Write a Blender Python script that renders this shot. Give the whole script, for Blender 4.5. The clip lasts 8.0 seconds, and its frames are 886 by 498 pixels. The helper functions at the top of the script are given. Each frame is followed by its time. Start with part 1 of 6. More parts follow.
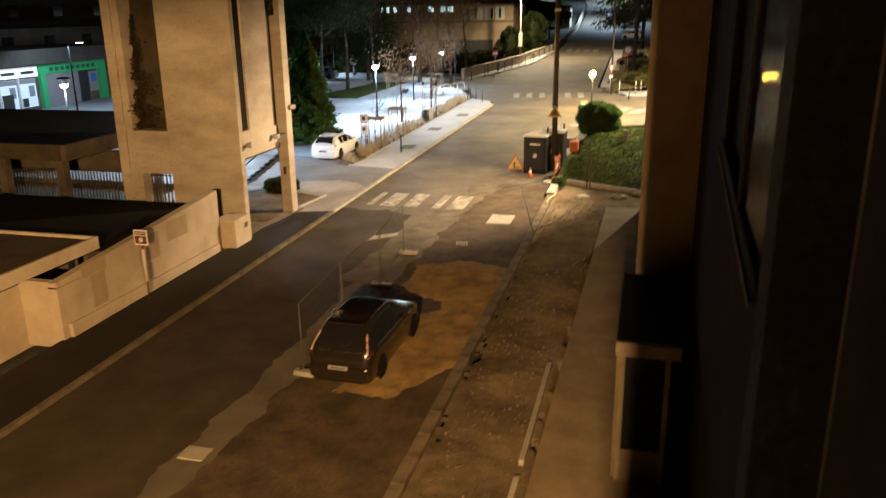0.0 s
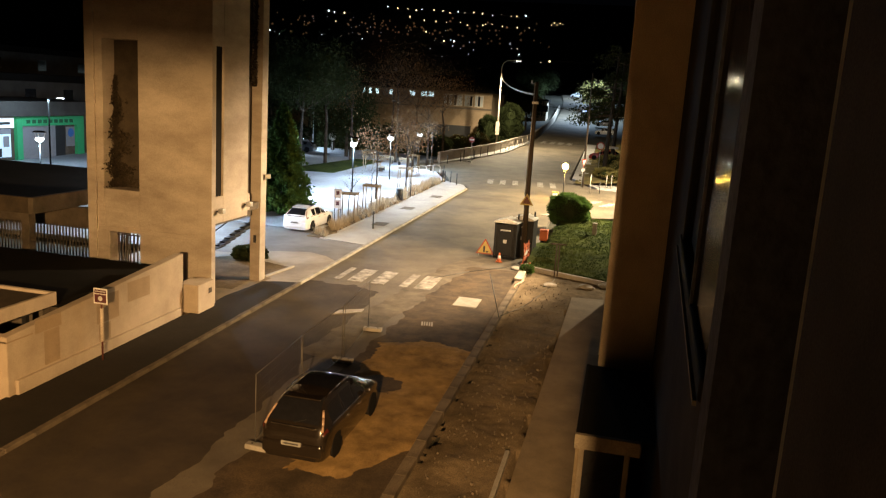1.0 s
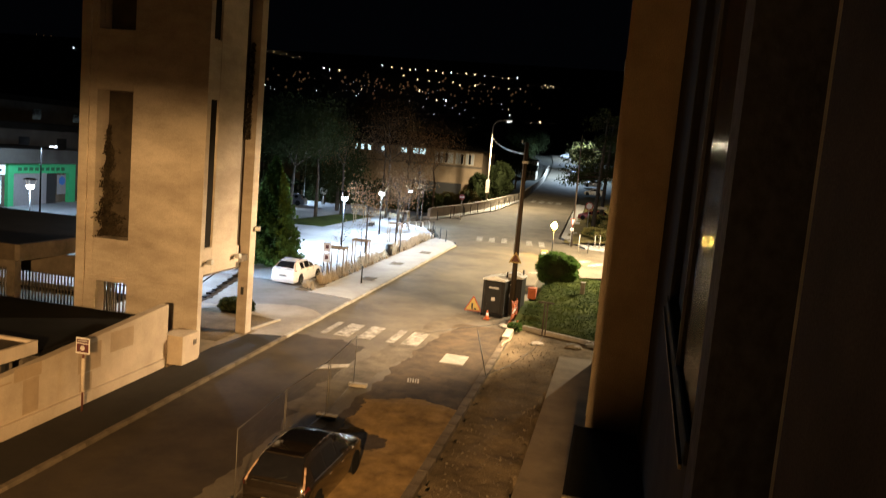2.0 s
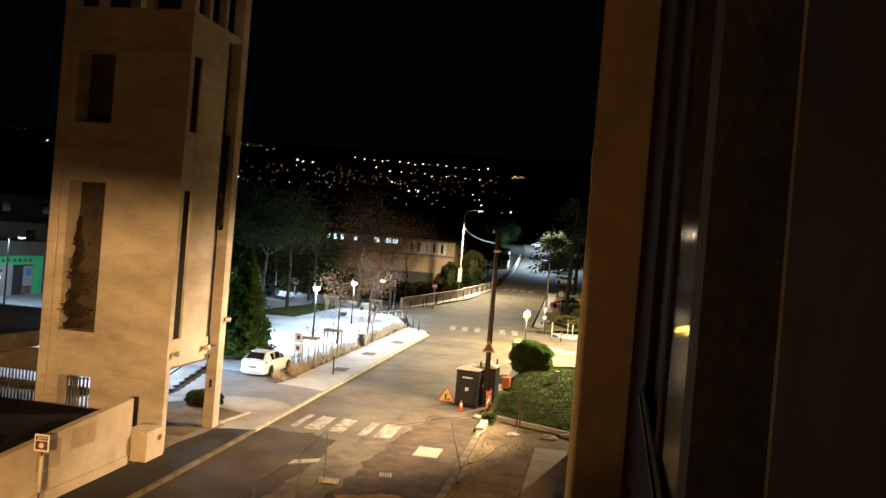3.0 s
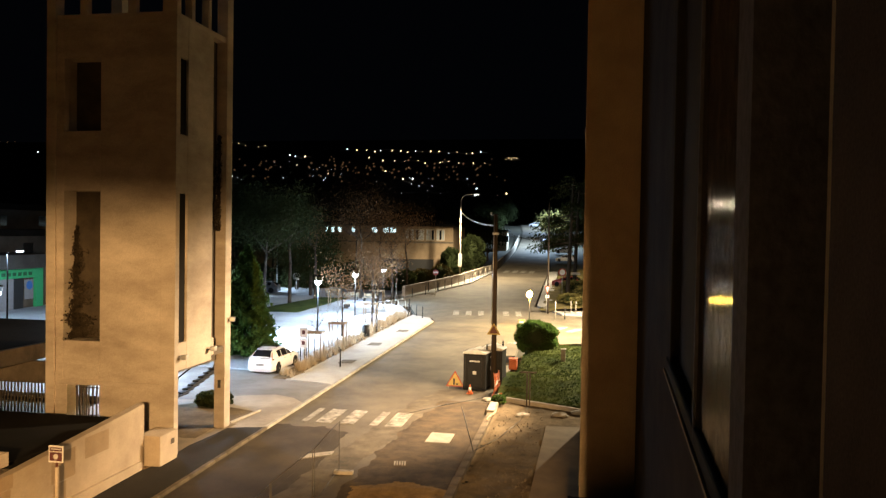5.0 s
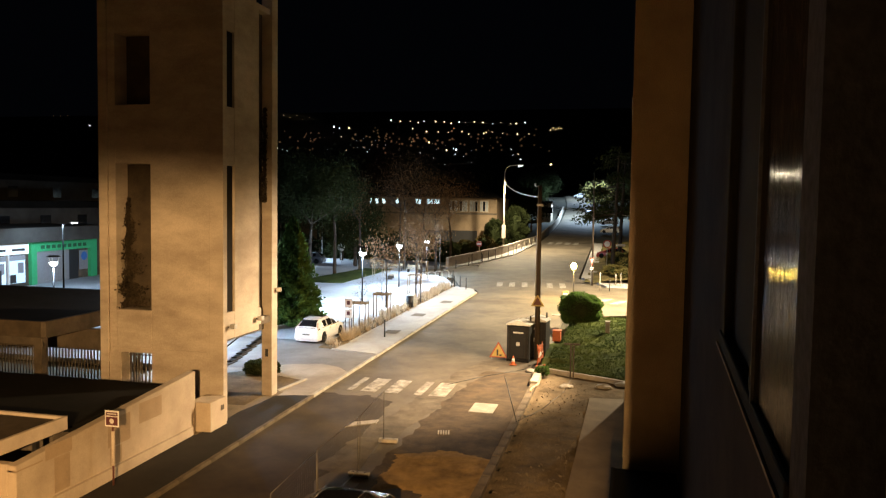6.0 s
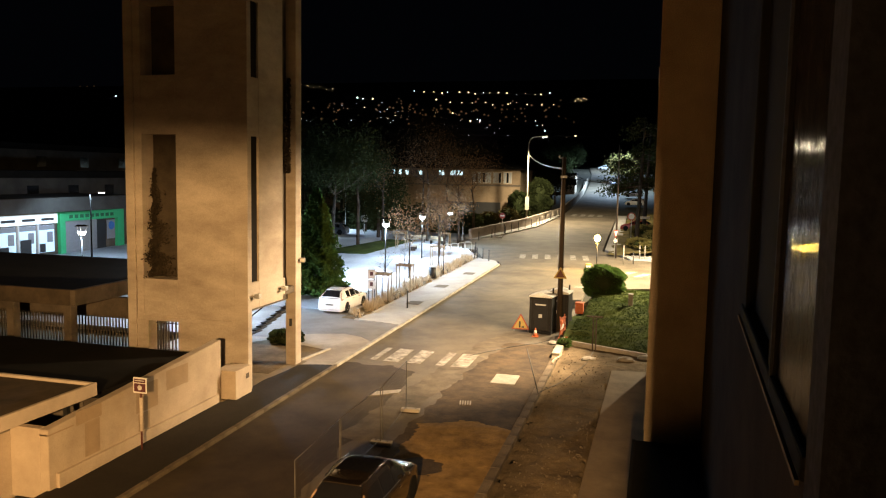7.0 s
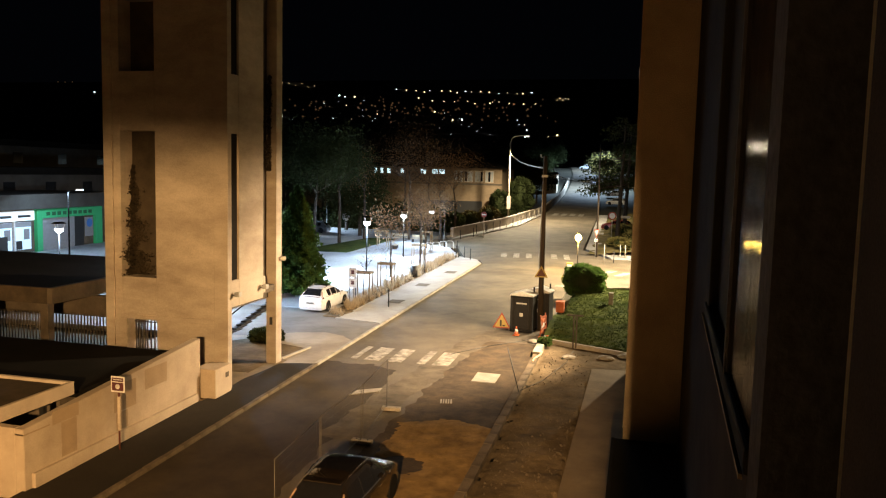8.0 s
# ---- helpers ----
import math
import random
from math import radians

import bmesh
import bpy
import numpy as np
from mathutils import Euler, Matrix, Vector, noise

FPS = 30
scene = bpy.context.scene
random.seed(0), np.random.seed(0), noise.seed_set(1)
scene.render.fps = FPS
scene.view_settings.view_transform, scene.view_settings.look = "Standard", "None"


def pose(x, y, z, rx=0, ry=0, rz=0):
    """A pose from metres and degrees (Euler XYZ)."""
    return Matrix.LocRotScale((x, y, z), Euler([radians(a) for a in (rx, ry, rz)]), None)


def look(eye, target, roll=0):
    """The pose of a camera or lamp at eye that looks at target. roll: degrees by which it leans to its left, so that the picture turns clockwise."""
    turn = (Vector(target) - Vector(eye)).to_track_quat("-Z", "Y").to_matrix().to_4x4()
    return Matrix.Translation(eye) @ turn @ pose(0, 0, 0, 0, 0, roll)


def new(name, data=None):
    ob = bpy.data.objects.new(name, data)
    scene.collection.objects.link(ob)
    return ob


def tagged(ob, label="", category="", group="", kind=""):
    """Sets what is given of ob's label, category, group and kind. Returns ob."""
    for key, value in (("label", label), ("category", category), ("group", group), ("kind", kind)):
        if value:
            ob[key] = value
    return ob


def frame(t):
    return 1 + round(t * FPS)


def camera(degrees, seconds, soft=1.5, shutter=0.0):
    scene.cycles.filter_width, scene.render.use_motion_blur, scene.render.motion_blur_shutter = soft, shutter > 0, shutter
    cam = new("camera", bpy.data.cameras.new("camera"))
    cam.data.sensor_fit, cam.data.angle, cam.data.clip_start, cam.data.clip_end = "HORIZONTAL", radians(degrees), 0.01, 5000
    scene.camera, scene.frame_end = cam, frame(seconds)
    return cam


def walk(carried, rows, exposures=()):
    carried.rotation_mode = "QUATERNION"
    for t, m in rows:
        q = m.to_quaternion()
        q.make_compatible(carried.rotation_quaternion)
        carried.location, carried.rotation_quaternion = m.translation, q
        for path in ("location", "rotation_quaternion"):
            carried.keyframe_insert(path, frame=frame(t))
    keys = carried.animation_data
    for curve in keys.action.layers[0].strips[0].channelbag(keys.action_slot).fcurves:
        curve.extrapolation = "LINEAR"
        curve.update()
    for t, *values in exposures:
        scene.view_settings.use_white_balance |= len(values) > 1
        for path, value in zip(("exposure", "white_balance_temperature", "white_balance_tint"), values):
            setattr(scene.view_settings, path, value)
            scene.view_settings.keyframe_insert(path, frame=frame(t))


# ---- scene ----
cam = camera(59.26, 8.0, 1.2, 0.5)
PATH = [
    (0.0, pose(-0.0005, 0.000, 9.500, 72.94, 0.75, 14.60)),
    (0.5, pose(0.0180, 0.000, 9.500, 76.81, -3.09, 13.37)),
    (1.0, pose(0.0100, 0.000, 9.500, 78.86, -3.57, 13.23)),
    (1.2, pose(0.0088, 0.000, 9.500, 79.42, -4.13, 13.36)),
    (2.3, pose(0.0119, 0.000, 9.500, 85.53, -5.02, 12.22)),
    (2.5, pose(0.0108, 0.000, 9.500, 87.46, -5.02, 11.91)),
    (3.0, pose(0.0094, 0.000, 9.500, 89.76, -4.69, 10.56)),
    (3.5, pose(0.0008, 0.000, 9.500, 91.61, -3.20, 8.67)),
    (4.0, pose(-0.0104, 0.000, 9.500, 91.59, -1.80, 9.94)),
    (4.2, pose(-0.0094, 0.000, 9.500, 91.64, -1.32, 9.77)),
    (5.3, pose(-0.0220, 0.000, 9.500, 87.93, -0.59, 11.39)),
    (5.5, pose(-0.0247, 0.000, 9.500, 87.82, -0.55, 12.49)),
    (6.0, pose(-0.0268, 0.000, 9.500, 86.57, -0.83, 13.61)),
    (6.5, pose(-0.0315, 0.000, 9.500, 85.23, -1.27, 14.02)),
    (7.0, pose(-0.0228, 0.000, 9.500, 84.45, -1.04, 15.32)),
    (7.5, pose(-0.0080, 0.000, 9.500, 84.51, -1.53, 14.48)),
    (8.0, pose(-0.0007, 0.000, 9.500, 84.38, -1.34, 14.00)),
]
walk(cam, PATH, [(0.0, -0.24), (1.0, -0.08), (2.5, 0.16), (3.5, 0.34), (4.2, 0.36), (5.5, 0.22), (6.5, 0.14), (8.0, 0.08)])

# ---- night sky and lamps ----
world = bpy.data.worlds.new("night_sky")
scene.world = world
world.use_nodes = True
world.node_tree.nodes["Background"].inputs[0].default_value = (0.30, 0.36, 0.55, 1)
world.node_tree.nodes["Background"].inputs[1].default_value = 0.0018

SODIUM = (1.0, 0.57, 0.225)
WARM = (1.0, 0.79, 0.5)
COLD = (0.54, 0.75, 1.0)


def bulb(x, y, z, watts, colour, size):
    lamp = bpy.data.lights.new("lamp_light", "POINT")
    lamp.energy, lamp.color, lamp.shadow_soft_size = watts, colour, size
    new("lamp_light", lamp).matrix_world = pose(x, y, z)


def spot(eye, target, watts, colour, cone, blend=0.5, size=0.25):
    lamp = bpy.data.lights.new("lamp_light", "SPOT")
    lamp.energy, lamp.color, lamp.spot_size, lamp.spot_blend, lamp.shadow_soft_size = watts, colour, radians(cone), blend, size
    ob = new("lamp_light", lamp)
    ob.matrix_world = look(eye, target)
    return ob


# the street lamp on the building's side of the street, behind the camera
spot((0.22, -9.0, 10.0), (-0.48, -7.75, 0.0), 65000, SODIUM, 168.3, 0.106, 0.22)
# the street lamp by the crossing, past the corner of the building
spot((0.7, 38.5, 9.8), (-9.3, 37.0, 3.0), 34000, (1.0, 0.72, 0.43), 80, 0.75, 0.3)
spot((7.5, 66.0, 15.0), (7.4, 66.0, 0.0), 126000, WARM, 150, 0.5, 0.3)
# the lamp on the tall far column
spot((-18.3, 127.0, 14.4), (-17.0, 126.0, 0.0), 40000, (1.0, 0.82, 0.54), 176, 0.5)
# the lit yard at the head of the far street
spot((-9.5, 196.0, 17.0), (-9.5, 200.0, 0.0), 44000, COLD, 168, 0.5)
spot((-13.0, 246.0, 21.0), (-14.5, 250.0, 0.0), 22000, COLD, 168, 0.5)
# the lamps of the square; the last, unseen, is added to brighten the forecourt
SQUARE_LAMPS = [(-24.8, 56.2, 4.3), (-21.9, 61.9, 4.8), (-22.1, 73.2, 4.7), (-22.4, 85.0, 4.4), (-41.0, 48.5, 4.5), (-44.0, 97.0, 4.2), (-26.0, 41.2, 5.0)]
for x, y, h in SQUARE_LAMPS:
    spot((x, y - 0.14, 0.0136 * y + h - 0.85), (x, y - 0.14, 0), 7000 if y > 90 or x < -40 or y < 45 else 3300, COLD, 168, 0.4, 0.08)
    if -40 < x:
        bulb(x, y - 0.14, 0.0136 * y + h - 0.85, 2200 if y > 50 else 900, COLD, 0.08)
spot((-50.5, 61.0, 7.0), (-53.5, 62.5, 0.8), 2400, COLD, 150, 0.5, 0.2)


# ---- materials ----
def rgb(c):
    return (c[0], c[1], c[2], 1.0)


def mat(name, base, dark=None, scale=3.0, fine=60.0, rough=0.85, bump=0.3, metal=0.0, mix=0.6, random_amount=0.0, stretch=(1, 1, 1), spec=0.3):
    """A surface with broad stains from base to dark, a fine grain, and relief."""
    m = bpy.data.materials.new(name)
    m.use_nodes = True
    nt = m.node_tree
    n, l = nt.nodes, nt.links
    bsdf = n["Principled BSDF"]
    dark = dark or tuple(c * 0.6 for c in base)
    co = n.new("ShaderNodeTexCoord")
    mp = n.new("ShaderNodeMapping")
    mp.inputs["Scale"].default_value = stretch
    l.new(co.outputs["Object"], mp.inputs["Vector"])
    big = n.new("ShaderNodeTexNoise")
    big.inputs["Scale"].default_value, big.inputs["Detail"].default_value, big.inputs["Roughness"].default_value = scale, 8, 0.65
    l.new(mp.outputs[0], big.inputs["Vector"])
    small = n.new("ShaderNodeTexNoise")
    small.inputs["Scale"].default_value, small.inputs["Detail"].default_value = fine, 4
    l.new(co.outputs["Object"], small.inputs["Vector"])
    ramp = n.new("ShaderNodeValToRGB")
    ramp.color_ramp.elements[0].position, ramp.color_ramp.elements[1].position = 0.36, 0.64
    ramp.color_ramp.elements[0].color, ramp.color_ramp.elements[1].color = rgb(dark), rgb(base)
    l.new(big.outputs["Fac"], ramp.inputs["Fac"])
    grain = n.new("ShaderNodeMix")
    grain.data_type, grain.blend_type = "RGBA", "OVERLAY"
    grain.inputs["Factor"].default_value = mix
    l.new(ramp.outputs["Color"], grain.inputs["A"])
    l.new(small.outputs["Fac"], grain.inputs["B"])
    last = grain.outputs["Result"]
    if random_amount:
        info = n.new("ShaderNodeObjectInfo")
        hsv = n.new("ShaderNodeHueSaturation")
        rng = n.new("ShaderNodeMapRange")
        rng.inputs["To Min"].default_value, rng.inputs["To Max"].default_value = 1 - random_amount, 1 + random_amount
        l.new(info.outputs["Random"], rng.inputs["Value"])
        l.new(rng.outputs[0], hsv.inputs["Value"])
        l.new(last, hsv.inputs["Color"])
        last = hsv.outputs["Color"]
    l.new(last, bsdf.inputs["Base Color"])
    bsdf.inputs["Roughness"].default_value, bsdf.inputs["Metallic"].default_value = rough, metal
    bsdf.inputs["Specular IOR Level"].default_value = spec
    if bump:
        add = n.new("ShaderNodeMath")
        add.operation = "MULTIPLY_ADD"
        add.inputs[1].default_value = 0.5
        l.new(small.outputs["Fac"], add.inputs[0])
        l.new(big.outputs["Fac"], add.inputs[2])
        bp = n.new("ShaderNodeBump")
        bp.inputs["Strength"].default_value, bp.inputs["Distance"].default_value = bump, 0.02
        l.new(add.outputs[0], bp.inputs["Height"])
        l.new(bp.outputs[0], bsdf.inputs["Normal"])
    return m


def plain(name, base, rough=0.5, metal=0.0, spec=0.5, coat=0.0):
    m = mat(name, base, tuple(c * 0.8 for c in base), 6.0, 90.0, rough, 0.05, metal, 0.25, spec=spec)
    m.node_tree.nodes["Principled BSDF"].inputs["Coat Weight"].default_value = coat
    return m


def glow(name, colour, strength):
    m = bpy.data.materials.new(name)
    m.use_nodes = True
    b = m.node_tree.nodes["Principled BSDF"]
    b.inputs["Base Color"].default_value = rgb(colour)
    b.inputs["Emission Color"].default_value = rgb(colour)
    b.inputs["Emission Strength"].default_value = strength
    return m


ASPHALT = mat("asphalt", (0.15, 0.125, 0.09), (0.082, 0.068, 0.05), 0.35, 70, 0.8, 0.35, mix=0.7)
# Dark footway asphalt, made darker still to take in the shadow on it.
ASPHALT_SHADOWED = mat("shadowed_asphalt", (0.024, 0.019, 0.013), (0.014, 0.011, 0.008), 0.5, 70, 0.9, 0.35, mix=0.7)
ASPHALT_WORN = mat("dusty_asphalt", (0.15, 0.122, 0.085), (0.066, 0.055, 0.04), 0.9, 60, 0.9, 0.35, mix=0.7)
SAND = mat("sand", (0.34, 0.225, 0.095), (0.16, 0.105, 0.046), 1.2, 45, 0.95, 0.6, mix=0.7, spec=0.04)
SOIL = mat("soil", (0.19, 0.145, 0.092), (0.085, 0.065, 0.042), 0.55, 30, 0.95, 0.8, mix=0.8, spec=0.04)
GRANITE = mat("granite", (0.36, 0.33, 0.28), (0.26, 0.24, 0.2), 2.5, 120, 0.8, 0.25, random_amount=0.12)
PAVING = mat("pale_paving", (0.42, 0.41, 0.39), (0.3, 0.29, 0.28), 0.5, 60, 0.85, 0.2)
PLAZA = mat("plaza_surface", (0.45, 0.45, 0.46), (0.3, 0.3, 0.31), 0.25, 40, 0.85, 0.2)
PATHWAY = mat("footway_concrete", (0.21, 0.162, 0.102), (0.14, 0.108, 0.068), 0.8, 60, 0.9, 0.25)
PAINT = mat("road_paint", (0.4, 0.37, 0.32), (0.13, 0.115, 0.09), 3.0, 40, 0.8, 0.1)
CONCRETE = mat("board_marked_concrete", (0.54, 0.475, 0.39), (0.32, 0.27, 0.215), 0.36, 24, 0.9, 0.12, mix=0.25, stretch=(0.7, 0.7, 1.7))
# Darker concrete, mostly for recessed and roofed parts.
CONCRETE_DARK = mat("dark_concrete", (0.15, 0.122, 0.09), (0.065, 0.053, 0.04), 0.6, 30, 0.9, 0.35)
RENDER_WALL = mat("rendered_wall", (0.5, 0.42, 0.32), (0.38, 0.31, 0.23), 0.6, 50, 0.9, 0.1, mix=0.3)
# Darker render for painted sign shadows on the wall and the coping stain.
RENDER_SHADOW_STAIN = mat("shadow_and_stain_wall", (0.39, 0.3, 0.2), (0.31, 0.235, 0.155), 0.9, 50, 0.9, 0.1, mix=0.3)
FORECOURT = mat("forecourt_concrete", (0.34, 0.3, 0.25), (0.22, 0.19, 0.155), 0.5, 60, 0.85, 0.2)
ASPHALT_SIDE = mat("side_street_asphalt", (0.2, 0.19, 0.18), (0.13, 0.12, 0.11), 0.5, 60, 0.85, 0.3)
ROOFING = mat("roofing_felt", (0.012, 0.011, 0.01), (0.007, 0.007, 0.006), 0.7, 40, 0.95, 0.3, spec=0.1)
GRASS = mat("lawn", (0.075, 0.09, 0.022), (0.022, 0.036, 0.01), 0.45, 60, 0.95, 0.8, spec=0.04)
DRY_BANK = mat("dry_bank", (0.16, 0.125, 0.05), (0.06, 0.055, 0.022), 0.5, 30, 0.95, 0.8, spec=0.04)
EARTH = mat("dark_ground", (0.06, 0.055, 0.04), (0.03, 0.03, 0.02), 0.05, 2, 0.95, 0.3)
DARK_METAL = plain("dark_metal", (0.05, 0.05, 0.05), 0.45, 0.6)
GALVANISED = mat("galvanised_steel", (0.5, 0.5, 0.48), (0.36, 0.36, 0.35), 5, 60, 0.5, 0.05, 0.8)
WOOD_POLE = mat("timber_pole", (0.075, 0.058, 0.042), (0.04, 0.03, 0.022), 2.0, 60, 0.85, 0.4, stretch=(6, 6, 0.3))
WOOD_PALE = mat("pale_timber", (0.42, 0.34, 0.23), (0.28, 0.22, 0.14), 3.0, 60, 0.8, 0.2, stretch=(6, 6, 0.5))
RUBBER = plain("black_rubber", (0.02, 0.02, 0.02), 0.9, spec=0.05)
WHITE_PAINT = plain("white_paint", (0.78, 0.77, 0.74), 0.5)
FACADE = mat("brown_render", (0.5, 0.41, 0.285), (0.37, 0.3, 0.21), 0.7, 45, 0.9, 0.3)
GREEN_FRAME = plain("green_shop_paint", (0.05, 0.5, 0.2), 0.5)
SHUTTER = plain("grey_shutter", (0.3, 0.31, 0.33), 0.6)
LEAF_DARK = mat("dark_leaves", (0.042, 0.052, 0.02), (0.022, 0.03, 0.011), 1.5, 20, 0.7, 0.0, spec=0.04)
LEAF_BUSH = mat("clipped_leaves", (0.085, 0.15, 0.035), (0.04, 0.08, 0.02), 2.5, 25, 0.6, 0.0, spec=0.04)
LEAF_BROWN = mat("withered_leaves", (0.28, 0.17, 0.085), (0.16, 0.095, 0.05), 2.0, 20, 0.8, 0.0, spec=0.04)
DRY_GRASS = mat("dry_ornamental_grass", (0.58, 0.48, 0.34), (0.4, 0.31, 0.2), 1.0, 20, 0.9, 0.0, spec=0.04)
BARK = mat("bark", (0.075, 0.058, 0.042), (0.04, 0.031, 0.023), 4.0, 60, 0.9, 0.4, stretch=(3, 3, 0.5))
CAR_BROWN = plain("dark_brown_car_paint", (0.019, 0.014, 0.0095), 0.22, 0.2, 0.6, 1.0)
CAR_WHITE = plain("white_car_paint", (0.75, 0.75, 0.76), 0.3, 0.0, 0.5, 1.0)
CAR_GREY = plain("grey_car_paint", (0.12, 0.12, 0.13), 0.3, 0.3, 0.5, 1.0)
CAR_GLASS = plain("tinted_car_glass", (0.012, 0.012, 0.014), 0.06, 0.0, 0.7)
TAIL_RED = plain("red_tail_lens", (0.07, 0.014, 0.01), 0.2)
TAIL_CLEAR = plain("pale_tail_lens", (0.42, 0.28, 0.2), 0.15)
CHROME = plain("chrome", (0.8, 0.8, 0.8), 0.15, 1.0)
PLATE = plain("number_plate", (0.3, 0.3, 0.28), 0.4)
BAR_DARK = plain("dark_lettering", (0.03, 0.03, 0.03), 0.6)
BAR_PALE = plain("pale_lettering", (0.6, 0.6, 0.58), 0.6)
CABIN = mat("dark_grey_plastic", (0.02, 0.02, 0.02), (0.014, 0.014, 0.014), 2.0, 50, 0.55, 0.1)
CABIN_ROOF = plain("translucent_white_roof", (0.75, 0.74, 0.7), 0.5)
ORANGE = plain("orange_plastic", (0.5, 0.12, 0.035), 0.6)
YELLOW = plain("yellow_sign", (0.45, 0.33, 0.1), 0.6)
SIGN_RED = plain("red_sign", (0.36, 0.06, 0.035), 0.55)
SIGN_DARK = plain("maroon_sign_panel", (0.1, 0.03, 0.035), 0.45)
SHOP_LIGHT = glow("lit_shop_window", (0.7, 0.88, 1.0), 0.4)
SHOP_SIGN = glow("lit_shop_fascia", (0.85, 0.95, 1.0), 0.6)
LANTERN = glow("lantern_bowl", (0.85, 0.93, 1.0), 14.0)
LAMP_HEAD = glow("street_lamp_diffuser", (1.0, 0.95, 0.85), 2.0)
WINDOW_LIT = glow("lit_window", (0.7, 0.95, 1.0), 1.6)
WINDOW_DIM = plain("pale_blind", (0.4, 0.42, 0.42), 0.5)
WINDOW_DARK = plain("dark_pane", (0.015, 0.017, 0.02), 0.1)
AMBER = glow("amber_lens", (1.0, 0.58, 0.08), 900.0)
CITY_WARM = glow("distant_warm_light", (1.0, 0.7, 0.38), 3.2)
CITY_WHITE = glow("distant_white_light", (0.8, 0.9, 1.0), 3.6)
CITY_DIM = glow("distant_dim_light", (1.0, 0.55, 0.25), 0.05)
CITY_DIM.cycles.emission_sampling = CITY_WARM.cycles.emission_sampling = CITY_WHITE.cycles.emission_sampling = "NONE"
BRICK_WALL = mat("tan_brick_facade", (0.3, 0.22, 0.14), (0.2, 0.145, 0.09), 0.3, 14, 0.9, 0.3)
PORCH_PAINT = mat("dull_porch_paint", (0.26, 0.22, 0.16), (0.17, 0.14, 0.1), 1.5, 50, 0.85, 0.1)
HOSE = plain("pale_hose", (0.55, 0.4, 0.25), 0.6)
STILE = mat("grey_painted_frame", (0.08, 0.087, 0.115), (0.05, 0.055, 0.075), 3.0, 90, 0.85, 0.15, spec=0.02)
STILE_EDGE = plain("worn_metal_edge", (0.62, 0.62, 0.64), 0.4, 0.3)


def dirty_glass():
    m = mat("dusty_window_glass", (0.055, 0.045, 0.034), (0.022, 0.018, 0.014), 30.0, 220.0, 0.1, 0.08, 0.0, 0.6, spec=0.12)
    nt = m.node_tree
    out = nt.nodes["Material Output"]
    co, ribs, wave, relief = [nt.nodes.new("ShaderNode" + k) for k in ("TexCoord", "Mapping", "TexNoise", "Bump")]
    ribs.inputs["Scale"].default_value = (1.0, 260.0, 9.0)
    wave.inputs["Scale"].default_value, wave.inputs["Detail"].default_value = 1.0, 2.0
    relief.inputs["Strength"].default_value, relief.inputs["Distance"].default_value = 1.0, 0.0007
    nt.links.new(co.outputs["Object"], ribs.inputs["Vector"])
    nt.links.new(ribs.outputs[0], wave.inputs["Vector"])
    nt.links.new(wave.outputs["Fac"], relief.inputs["Height"])
    nt.links.new(relief.outputs[0], nt.nodes["Principled BSDF"].inputs["Normal"])
    dust = nt.nodes.new("ShaderNodeBsdfDiffuse")
    nt.links.new(nt.nodes["Principled BSDF"].inputs["Base Color"].links[0].from_socket, dust.inputs["Color"])
    blend = nt.nodes.new("ShaderNodeMixShader")
    blend.inputs[0].default_value = 0.62
    nt.links.new(nt.nodes["Principled BSDF"].outputs[0], blend.inputs[1])
    nt.links.new(dust.outputs[0], blend.inputs[2])
    nt.links.new(blend.outputs[0], out.inputs["Surface"])
    return m


PANE = dirty_glass()
SOIL_ASPHALT = mat("broken_asphalt", (0.09, 0.062, 0.034), (0.04, 0.028, 0.016), 1.1, 30, 0.92, 0.6, mix=0.8)
SOIL_STONE = mat("dusty_stone", (0.16, 0.125, 0.085), (0.07, 0.055, 0.038), 2.0, 40, 0.95, 0.3)
ROOFING_BROWN = mat("dusty_roof_felt", (0.1, 0.075, 0.05), (0.05, 0.04, 0.028), 0.9, 40, 0.9, 0.3)
WHITE_WALL = mat("cream_paint", (0.58, 0.5, 0.4), (0.45, 0.38, 0.3), 1.2, 50, 0.8, 0.1)
CAR_RED = plain("red_car_paint", (0.4, 0.06, 0.04), 0.3, 0.2, 0.5, 1.0)
RUSTY = plain("dark_red_post", (0.12, 0.035, 0.02), 0.6)
LEAF_SCRUB = mat("scrub_leaves", (0.1, 0.08, 0.03), (0.045, 0.04, 0.016), 1.2, 20, 0.8, 0.0, spec=0.04)
LEAF_OLIVE = mat("olive_leaves", (0.19, 0.165, 0.06), (0.1, 0.09, 0.032), 1.5, 20, 0.7, 0.0, spec=0.04)
GRASS_BLADE = mat("grass_blades", (0.075, 0.095, 0.022), (0.02, 0.036, 0.009), 0.55, 20, 0.7, 0.0, spec=0.04)
FACADE_GREY = mat("grey_render", (0.07, 0.068, 0.06), (0.04, 0.038, 0.034), 0.4, 30, 0.9, 0.2)
BAR_GREEN = plain("dark_green_lettering", (0.02, 0.12, 0.05), 0.6)
BLUE_MARK = plain("blue_mark", (0.05, 0.2, 0.6), 0.5)

LAMP_POST = mat("dull_black_post", (0.012, 0.012, 0.012), (0.008, 0.008, 0.008), 3.0, 60, 0.95, 0.0, spec=0.02)
LEAF_CREEPER = mat("dark_creeper_leaves", (0.055, 0.042, 0.026), (0.028, 0.022, 0.014), 2.0, 20, 0.8, 0.0, spec=0.04)
FENCE_STEEL = plain("dull_fence_steel", (0.13, 0.12, 0.105), 0.55, 0.5)

